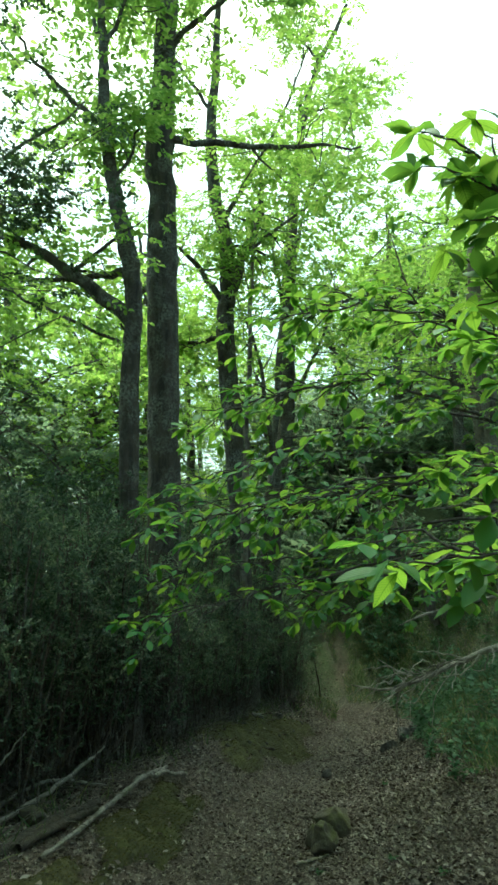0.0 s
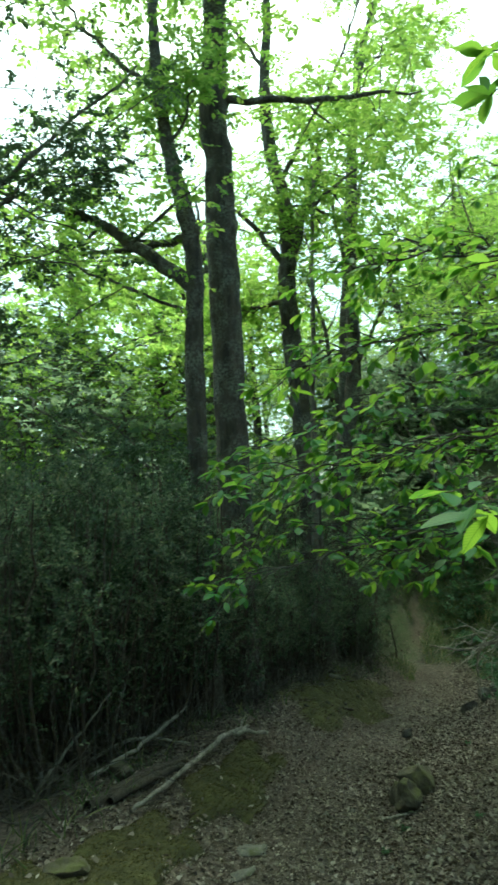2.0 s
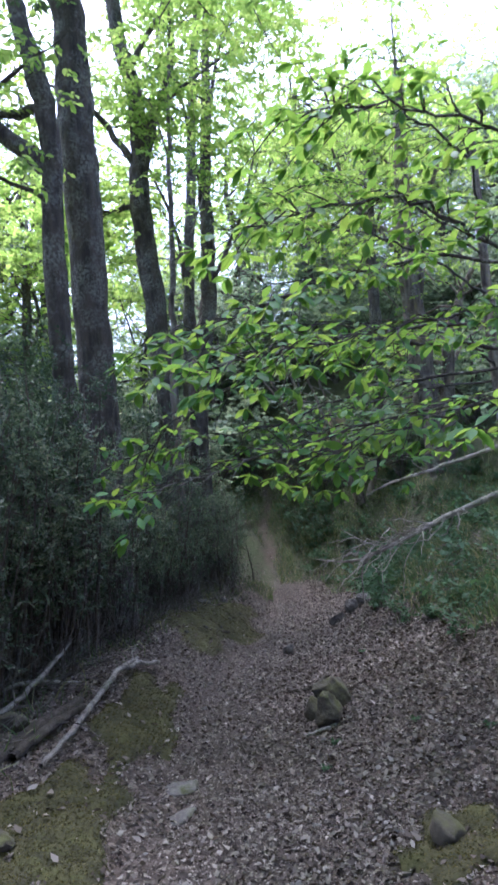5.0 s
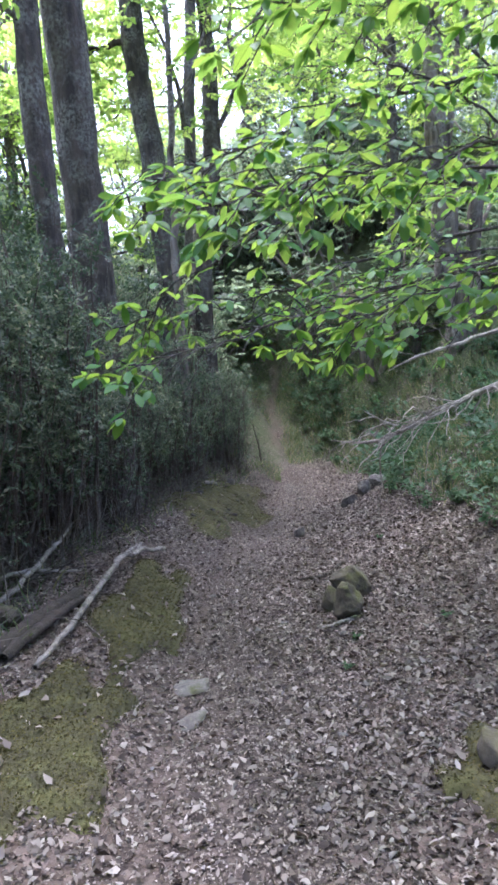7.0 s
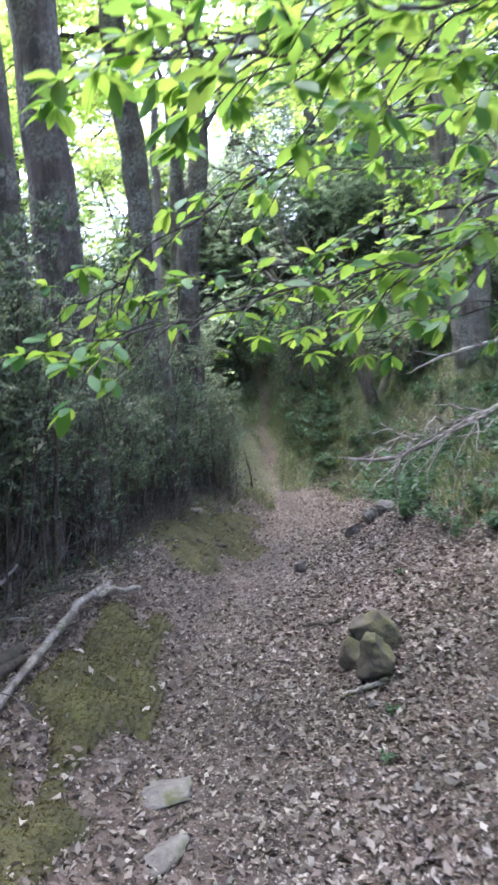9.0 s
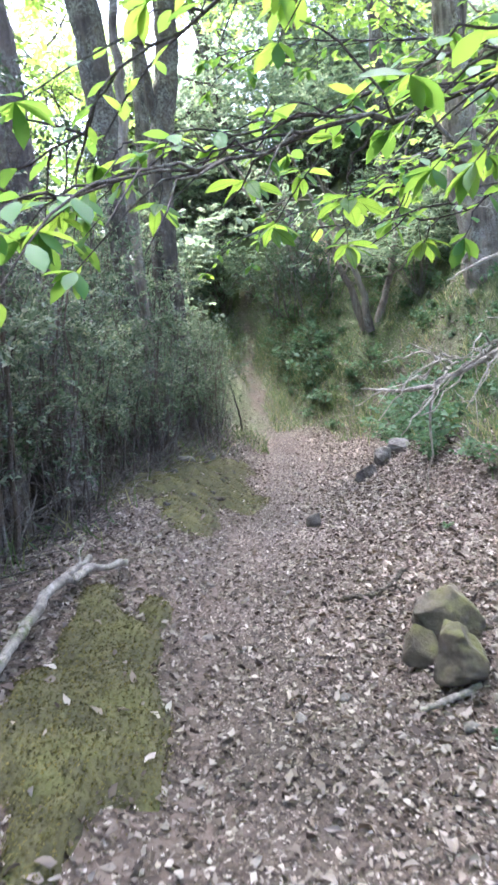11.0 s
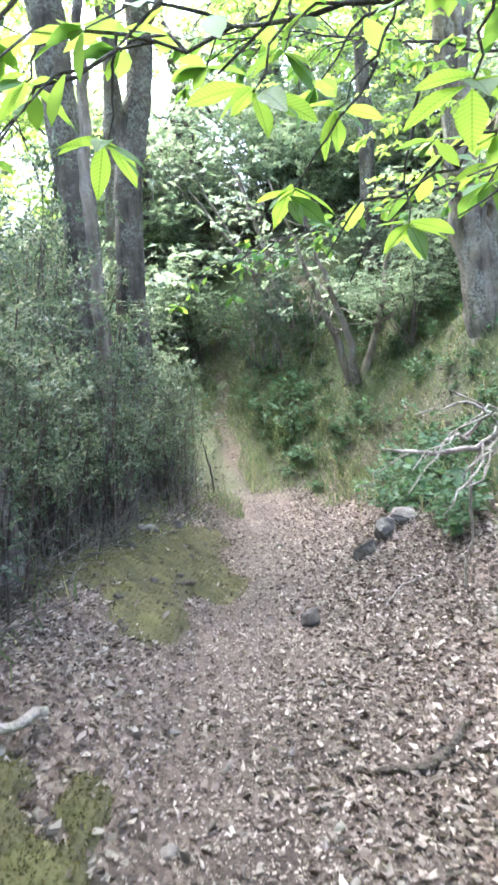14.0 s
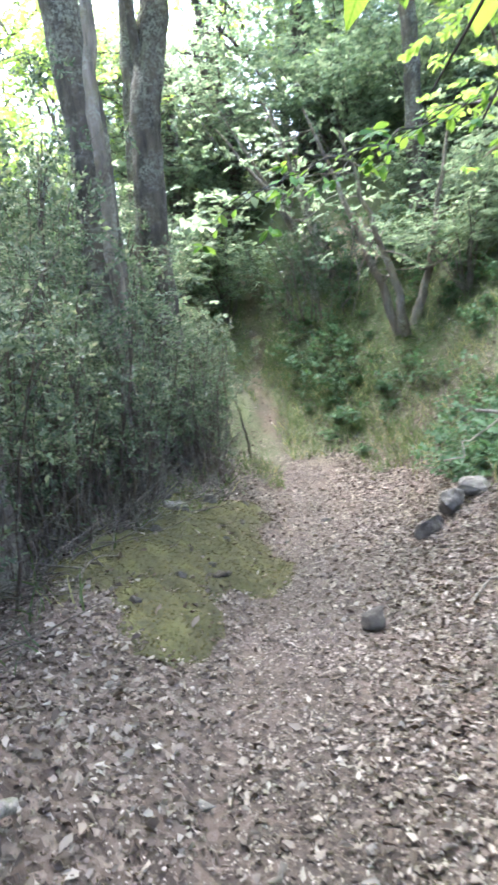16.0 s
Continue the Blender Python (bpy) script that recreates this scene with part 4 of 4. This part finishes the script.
# ---- moss ----
def moss(cx, cy, across, along, seed, label):
    """A lumpy moss cushion draped over the verge."""
    r = np.random.default_rng(seed)
    u = np.arange(-1.15, 1.151, 0.03 / across)
    w = np.arange(-1.15, 1.151, 0.03 / along)
    U, W = np.meshgrid(u, w)
    yy = cy + W * along
    xx = cx + U * across + (trail_x(yy) - trail_x(cy))
    edge = 1 - np.sqrt(U ** 2 + W ** 2) + 0.22 * np.sin(5 * np.arctan2(W, U) + seed) + 0.16 * fine(xx * 2.3, yy * 2.3)
    lumps = 0.018 * fine(xx * 4 + seed, yy * 4) + 0.012 * fine(xx * 11, yy * 11 + seed)
    hole = np.clip(fine(xx * 3.1 + 2 * seed, yy * 2.7) - 0.75, 0, 0.4) * 0.16
    lift = np.clip(edge * 0.25, -0.02, 0.055) + np.where(edge > 0, lumps * np.clip(edge * 3, 0, 1), 0) - hole
    zz = height(xx, yy) + lift
    v = np.stack([xx, yy, zz], -1).reshape(-1, 3)
    i, j = np.meshgrid(np.arange(len(u) - 1), np.arange(len(w) - 1))
    a = (j * len(u) + i).ravel()
    q = np.stack([a, a + 1, a + 1 + len(u), a + len(u)], -1)
    keep = (edge.ravel()[q] > -0.08).all(1)
    root = tagged(new("moss", mesh("moss", v, q[keep], MOSS)), label, "moss", kind="stuff")
    good = np.flatnonzero((edge.ravel() > 0.02))
    rim = np.flatnonzero((edge.ravel() > -0.22) & (edge.ravel() <= 0.02))
    k = np.concatenate([r.choice(good, min(len(good) * 14, 34000)), r.choice(rim, min(len(rim), 2500))])
    top = v + np.stack([0 * xx, 0 * xx, np.clip(-lift, 0, 1)], -1).reshape(-1, 3)
    pos = top[k] + r.normal(0, 0.012, (len(k), 3)) * (1, 1, 0)
    tv, tf = scatter(TINY, pos, r.normal(0, 1, (len(k), 3)) * (1, 1, 0.35) + (0, 0, 0.25), r.normal(0, 0.5, (len(k), 3)) + (0, 0, 1), r.uniform(0.007, 0.018, len(k)))
    part("moss_tuft", mesh("moss_tuft", tv, tf, MOSSLEAF), root)
    k = r.choice(good, max(10, len(good) // 55))
    n = len(k)
    lv, lf = scatter(CURLED, v[k] + (0, 0, 0.01), r.normal(0, 1, (n, 3)) * (1, 1, 0.2), r.normal(0, 0.35, (n, 3)) + (0, 0, 1), r.uniform(0.025, 0.075, n))
    part("fallen_leaf", mesh("fallen_leaf", lv, lf, DRYLEAF), root, "brown dead leaves lying on the moss")


MOSSLEAF = leaf_material("moss_leaf", [(0, (0.035, 0.032, 0.01)), (0.6, (0.08, 0.071, 0.02)), (1, (0.135, 0.115, 0.036))], (1.2, 1.2, 0.8), 0.8, 0.3)
moss(-0.97, 7.1, 0.29, 1.3, 3, "olive green moss cushion along the path edge")
moss(-1.42, 5.1, 0.34, 0.8, 5, "damp olive moss on the verge")
moss(0.2, 12.1, 0.68, 1.9, 8, "yellow-green moss mound below the shrubs")
moss(-1.95, 4.1, 0.4, 0.8, 9, "olive moss with dark hollows on the verge")
moss(0.62, 4.3, 0.26, 0.34, 12, "small dark moss tuft in the litter")


# ---- fallen wood ----
def stick(name, label, ctrl, radii, mat, seed, twigs=(), category="branch", sides=9, group=""):
    """A fallen branch with its side twigs as parts."""
    foot = np.asarray(ctrl[0], float)
    root = thing(name, label, category, foot, group)
    n = max(8, 5 * len(ctrl))
    v, f = tube(curve_points(ctrl, n, 0.006, seed) - foot, radii, sides, 0.09, seed)
    part("stem", mesh("stem", v, f, mat), root)
    for q, (tc, tr) in enumerate(twigs):
        v, f = tube(curve_points(tc, 10, 0.014, seed + q) - foot, np.multiply(tr, 0.75), 6, 0.08, seed + q)
        part("twig", mesh("twig", v, f, mat), root)
    return root


def lay(x, y, lift=0.03):
    return tuple(at_ground(x, y, lift))


stick("fallen_branch", "pale barkless fallen branch along the path edge", [lay(-1.6, 5.7, 0.05), lay(-1.46, 6.25, 0.08), lay(-1.32, 7.1, 0.11), lay(-1.26, 7.45, 0.12), lay(-1.16, 7.9, 0.13), lay(-0.98, 8.55, 0.1)], (0.016, 0.022, 0.024, 0.027, 0.028, 0.02), DEADWOOD, 401,
      [([lay(-1.14, 8.0, 0.12), lay(-0.94, 8.35, 0.13), lay(-0.76, 8.66, 0.07)], (0.038, 0.03)), ([lay(-1.05, 8.3, 0.1), lay(-1.02, 8.5, 0.18), lay(-0.99, 8.58, 0.2)], (0.016, 0.007))])
stick("fallen_log", "dark mossy rotten log beside the shrubs", [lay(-1.95, 5.7, 0.03), lay(-1.72, 6.35, 0.05), lay(-1.47, 7.1, 0.06)], (0.05, 0.055, 0.045), ROTWOOD, 402, category="log")
stick("fallen_log", "thin split rotten log under the shrubs", [lay(-1.8, 5.8, 0.05), lay(-1.62, 6.35, 0.07), lay(-1.43, 6.9, 0.06)], (0.035, 0.04, 0.028), ROTWOOD, 403, category="log")
stick("fallen_branch", "weathered grey branch leaning on the shrubs", [lay(-2.15, 6.3, 0.06), lay(-1.95, 7.0, 0.16), lay(-1.75, 7.8, 0.24), lay(-1.65, 8.3, 0.3)], (0.022, 0.022, 0.018, 0.01), DEADWOOD, 415, group="fallen wood beside the path")
stick("fallen_branch", "thin bare branch across the rotten logs", [lay(-2.4, 7.0, 0.1), lay(-2.0, 7.4, 0.16), lay(-1.5, 7.7, 0.1)], (0.018, 0.018, 0.01), DEADWOOD, 416, group="fallen wood beside the path")
stick("fallen_branch", "bent grey branch rising out of the shrubs", [lay(-2.6, 6.2, 0.05), lay(-2.3, 6.5, 0.4), lay(-2.05, 6.7, 0.75)], (0.016, 0.014, 0.006), DEADWOOD, 417, group="fallen wood beside the path")
stick("fallen_stick", "short bent stick on the path edge", [lay(0.12, 11.0, 0.02), lay(0.16, 11.25, 0.03), lay(0.36, 11.55, 0.05)], (0.018, 0.022, 0.024), ROTWOOD, 404)
stick("fallen_branch", "dark crooked branch half buried in litter", [lay(0.5, 8.35, 0.01), lay(0.7, 8.2, 0.02), lay(0.85, 8.2, 0.02), lay(1.05, 8.3, 0.03)], (0.012, 0.024, 0.028, 0.015), ROTWOOD, 405, [([lay(0.82, 8.2, 0.02), lay(0.86, 8.05, 0.03), lay(0.9, 7.95, 0.02)], (0.02, 0.008))])
stick("fallen_stick", "short pale broken stick in the litter", [lay(0.4, 6.75, 0.02), lay(0.55, 6.73, 0.03), lay(0.68, 6.72, 0.02)], (0.014, 0.016, 0.012), DEADWOOD, 406)
stick("fallen_stick", "thin pale stick on the bank litter", [lay(1.55, 10.2, 0.03), lay(1.75, 10.3, 0.06), lay(1.95, 10.2, 0.04)], (0.008, 0.01, 0.006), DEADWOOD, 407)
stick("fallen_stick", "thin dark stick lying on leaves", [lay(-0.75, 11.2, 0.03), lay(-0.5, 11.0, 0.03), lay(-0.15, 10.75, 0.03)], (0.012, 0.014, 0.008), ROTWOOD, 408)
tr = np.random.default_rng(91)
tangle = []
for q in range(26):
    u = tr.random()
    o = np.array([3.2 - 1.5 * u, 9.15 + 0.4 * u, 0.96 - 0.55 * u])
    e = o + (tr.uniform(-0.75, -0.1), tr.uniform(-0.5, 0.2), tr.uniform(-0.45, 0.35))
    tangle.append(([tuple(o), tuple((o + e) / 2 + tr.normal(0, 0.09, 3)), tuple(e)], (0.016, 0.006)))
stick("dead_branch", "pale dead branch reaching out from the bank", [(3.7, 9.0, 1.15), (2.85, 9.25, 0.82), (2.15, 9.5, 0.47), (1.75, 9.6, 0.36), (1.33, 9.65, 0.42)], (0.045, 0.034, 0.026, 0.018, 0.007), DEADWOOD, 411, [
    ([(2.0, 9.55, 0.42), (1.94, 9.62, 0.2), (1.9, 9.7, float(height(1.9, 9.7)))], (0.016, 0.012)),
    ([(1.5, 9.63, 0.38), (1.3, 9.6, 0.3), (1.12, 9.55, 0.22)], (0.01, 0.004)),
    ([(2.2, 9.5, 0.5), (1.9, 9.4, 0.25), (1.7, 9.3, 0.2), (1.62, 9.25, 0.3)], (0.012, 0.004)),
    ([(2.5, 9.4, 0.65), (2.1, 9.2, 0.3), (1.95, 9.1, 0.28), (1.88, 9.1, 0.4)], (0.012, 0.004)),
    ([(2.4, 9.4, 0.6), (2.0, 9.3, 0.62), (1.6, 9.2, 0.55), (1.3, 9.2, 0.35)], (0.012, 0.004)),
    ([(2.7, 9.3, 0.75), (2.3, 9.0, 0.4), (2.2, 8.9, 0.1), (2.18, 8.9, -0.1)], (0.01, 0.003)),
    ([(2.6, 9.3, 0.7), (2.15, 9.0, 0.55), (1.95, 8.9, 0.3), (1.9, 8.85, 0.05)], (0.01, 0.003)),
    ([(2.9, 9.2, 0.85), (2.4, 8.9, 0.75), (2.0, 8.8, 0.55), (1.75, 8.7, 0.3)], (0.01, 0.003))] + tangle)
stick("dead_branch", "pale bare branch hanging above the bank", [(3.8, 9.0, 1.75), (2.9, 9.2, 1.5), (2.3, 9.2, 1.36), (1.92, 9.2, 1.22)], (0.03, 0.022, 0.016, 0.005), DEADWOOD, 412, [
    ([(2.7, 9.2, 1.46), (2.4, 9.1, 1.7), (2.0, 9.1, 1.78)], (0.01, 0.004)), ([(2.3, 9.2, 1.36), (2.05, 9.15, 1.42), (1.95, 9.15, 1.5)], (0.007, 0.003))])
stick("dead_tree", "dead leaning stem on the bank carrying bare branches", [tuple(at_ground(3.75, 9.0, -0.1)), (3.75, 9.0, 1.2), (3.85, 9.0, 2.4)], (0.07, 0.055, 0.03), DEADWOOD, 413, category="tree")
stick("sapling", "thin bare sapling stem beside the far trail", [tuple(at_ground(1.6, 16.6, -0.05)), (1.55, 16.6, -0.6), (1.45, 16.6, -0.1)], (0.02, 0.015, 0.006), ROTWOOD, 414, category="sapling")

# dry twigs under the shrubs
r = np.random.default_rng(55)
pieces = []
for q in range(560):
    y = r.uniform(5.5, 14)
    x = trail_x(y) - np.interp(y, [6, 7, 10, 12, 14.5], [2.2, 2.0, 1.9, 1.6, 1.3]) + r.normal(-0.3, 0.25)
    a, L = r.uniform(0, 6.28), r.uniform(0.25, 1.0)
    p = at_ground(x, y, r.uniform(0, 0.05))
    d = np.array([np.cos(a), np.sin(a), r.uniform(0, 0.8)]) * L
    pieces.append(tube(curve_points([p, p + d * 0.5 + r.normal(0, 0.06, 3), p + d], 6), (r.uniform(0.004, 0.0095), 0.002), 4))
v, f = merged(pieces)
tagged(new("dry_twigs", mesh("dry_twigs", v, f, DRYTWIG)), "tangle of pale dry twigs under the shrubs", "twigs", kind="stuff")


# ---- grass and herbs ----
def normal_up(x, y):
    e = 0.05
    return unit(np.stack([-(height(x + e, y) - height(x - e, y)) / (2 * e), -(height(x, y + e) - height(x, y - e)) / (2 * e), np.ones_like(x)], -1))


def on_ground(n, seed, sample):
    r = np.random.default_rng(seed)
    x, y = sample(r, n)
    return r, np.stack([x, y, height(x, y)], -1)


def bank_sample(r, n):
    y = r.uniform(6.5, 21, n)
    c = r.integers(0, 900, n)
    cr = np.random.default_rng(4).random((900, 2))
    y = 6.5 + 14.5 * cr[c, 0] + r.normal(0, 0.12, n)
    x = trail_x(y) + np.interp(y, [6, 9, 12, 15, 18, 21], [2.2, 2.0, 1.7, 1.45, 0.7, 0.6]) + 3.6 * cr[c, 1] ** 1.4 + r.normal(0, 0.12, n)
    return x, y


r, pos = on_ground(26000, 61, bank_sample)
pos = pos[gully(pos[:, 0], pos[:, 1]) < 0.6]
n = len(pos)
v, f = scatter(BLADE, pos, r.normal(0, 0.55, (n, 3)) * (1, 1, 0) + (0, 0, 1), r.normal(0, 1, (n, 3)), r.uniform(0.08, 0.24, n))
tagged(new("grass", mesh("grass", v, f, GRASS)), "loose tufts of green grass on the bank", "grass", kind="stuff")


def herb_plant(seed, tall, stems, name, label):
    """Arching stems with leaves from one root."""
    r = np.random.default_rng(seed)
    root = thing(name, label, "plant", group="plants on the bank")
    P, W = [], []
    for q in range(stems):
        a = r.uniform(0, 6.28)
        e = np.array([np.cos(a), np.sin(a), 0]) * tall * r.uniform(0.4, 1.1) + (0, 0, tall * r.uniform(0.35, 1))
        p = curve_points([(0, 0, -0.03), e * (0.4, 0.4, 0.75), e], 8, 0.01, seed * 13 + q)
        v, f = tube(p, (0.004, 0.0015), 4)
        part("stem", mesh("stem", v, f, BUSHWOOD), root)
        for k in range(2, 8):
            for g in range(3):
                P.append(p[k] + r.normal(0, 0.02, 3))
                W.append(r.normal(0, 1, 3) * (1, 1, 0.35) + unit(p[k] - p[k - 1]) * 0.4)
    P, W = np.array(P), np.array(W)
    n = len(P)
    v, f = scatter(LOBED, P, W, r.normal(0, 0.35, (n, 3)) + (0, 0, 1), r.uniform(0.05, 0.12, n) * (0.7 + tall * 0.6))
    part("leaves", mesh("leaves", v, f, HERB), root)
    return root


plant_kinds = [herb_plant(81, 0.35, 5, "herb_plant", "low green leafy herb growing on the bank"), herb_plant(82, 0.55, 6, "bramble", "arching green bramble on the bank"), herb_plant(83, 0.28, 6, "herb_plant", "small broad-leaved herb in the bank grass"), herb_plant(84, 0.75, 7, "bramble", "tall leafy bramble on the slope")]
r = np.random.default_rng(85)
for q in range(340):
    if q < 120:
        y = r.uniform(7, 14)
        x = trail_x(y) + np.interp(y, [6, 9, 12, 15], [2.0, 1.7, 1.4, 1.35]) + 2.8 * r.random() ** 1.3
    else:
        y = r.uniform(13, 22)
        x = trail_x(y) + np.interp(y, [13, 15, 17, 18, 22], [1.5, 1.5, 0.4, -0.8, -1.2]) + 4.4 * r.random()
    if y > 16.5 and abs(x - np.interp(y, [17, 19.5, 22.5], [2.1, 2.45, 3.12])) < 0.7:
        x += 1.3
    m = Matrix.Translation(at_ground(x, y)) @ Matrix.Rotation(r.uniform(0, 6.28), 4, "Z")
    src = plant_kinds[q % 4]
    if q < 4:
        src.matrix_basis = m
    else:
        copy_thing(src, m).scale = (r.uniform(0.45, 0.85),) * 3
for q, (x, y) in enumerate([(0.55, 6.35), (1.1, 6.0), (1.3, 5.2), (0.35, 5.9), (-1.35, 9.9), (-1.7, 9.2), (1.55, 8.7)]):
    copy_thing(plant_kinds[2], Matrix.Translation(at_ground(x, y))).scale = (0.22,) * 3


def left_sample(r, n):
    c = r.integers(0, 160, n)
    cr = np.random.default_rng(8).random((160, 2))
    y = 4 + 12 * cr[c, 0] + r.normal(0, 0.08, n)
    return trail_x(y) - np.interp(y, [4, 12, 16], [1.7, 1.35, 0.9]) - 1.0 * cr[c, 1] + r.normal(0, 0.08, n), y


r, pos = on_ground(900, 63, left_sample)
n = len(pos)
v, f = scatter(BLADE, pos, r.normal(0, 0.6, (n, 3)) * (1, 1, 0) + (0, 0, 1), r.normal(0, 1, (n, 3)), r.uniform(0.08, 0.25, n))
tagged(new("verge_grass", mesh("verge_grass", v, f, GRASS)), "thin grass tufts under the shrubs", "grass", kind="stuff")


r = np.random.default_rng(66)
n = 8000
y = r.uniform(15.6, 23, n)
o = np.where(r.random(n) < 0.35, -0.5 - np.abs(r.normal(0, 0.35, n)), 0.75 + np.abs(r.normal(0, 0.9, n)))
x = trail_x(y) + np.where(y > 16.6, (o - 0.75) * 0.9 - 0.2, o)
pos = np.stack([x, y, height(x, y)], -1)[gully(x, y) < 0.6]
n = len(pos)
v, f = scatter(BLADE, pos, r.normal(0, 0.5, (n, 3)) * (1, 1, 0) + (0, 0, 1), r.normal(0, 1, (n, 3)), r.uniform(0.07, 0.2, n))
tagged(new("tall_grass", mesh("tall_grass", v, f, GRASS)), "short green grass tufts along the far trail", "grass", kind="stuff")


# ---- dead leaves ----
def litter_sample(r, n):
    y = r.uniform(1.8, 22.5, n * 3)
    o = r.uniform(-2.1, 3.2, n * 3)
    keep = r.random(n * 3) < np.interp(o, [-2.1, -1.1, -0.75, -0.3, 0.15, 0.6, 2.2, 3.2], [0.5, 0.5, 0.32, 0.25, 0.7, 1, 0.9, 0.4]) * np.interp(y, [2, 12, 17, 19], [1, 0.85, 0.5, 0.35]) * np.where((np.abs(o + 0.1) < 0.45) & (y > 9.5), 0.4, 1.0)
    y, o = y[keep][:n], o[keep][:n]
    return trail_x(y) + o, y


r, pos = on_ground(230000, 64, litter_sample)
n = len(pos)
up = normal_up(pos[:, 0], pos[:, 1]) + r.normal(0, 0.5, (n, 3))
pos[:, 2] += r.uniform(0.0, 0.024, n)
a = r.uniform(0, 2 * np.pi, n)
way = np.stack([np.cos(a), np.sin(a), r.normal(0, 0.2, n)], -1)
size = np.clip(r.gamma(3.2, 0.0088, n), 0.012, 0.06)
up *= np.where(r.random(n) < 0.5, 1, -1)[:, None]
third = np.arange(n) % 3
v, f = merged([scatter(shape, pos[third == q], way[third == q], up[third == q], size[third == q]) for q, shape in enumerate((CURLED, ROLLED, TORN))])
tagged(new("leaf_litter", mesh("leaf_litter", v, f, DRYLEAF)), "curled dry brown leaves covering path and bank", "dead leaves", kind="stuff")


def crumb_sample(r, n):
    y = r.uniform(2.5, 17.5, n)
    return trail_x(y) + r.normal(-0.2, 0.55, n), y


r, pos = on_ground(100000, 68, crumb_sample)
n = len(pos)
pos[:, 2] += r.uniform(0.0, 0.006, n)
up = normal_up(pos[:, 0], pos[:, 1]) + r.normal(0, 0.4, (n, 3))
a = r.uniform(0, 2 * np.pi, n)
way = np.stack([np.cos(a), np.sin(a), r.normal(0, 0.15, n)], -1)
v, f = scatter(TORN, pos, way, up, np.clip(r.gamma(3.0, 0.0045, n), 0.006, 0.026))
tagged(new("leaf_crumbs", mesh("leaf_crumbs", v, f, DRYLEAF)), "trodden brown leaf crumbs on the bare path", "dead leaves", kind="stuff")
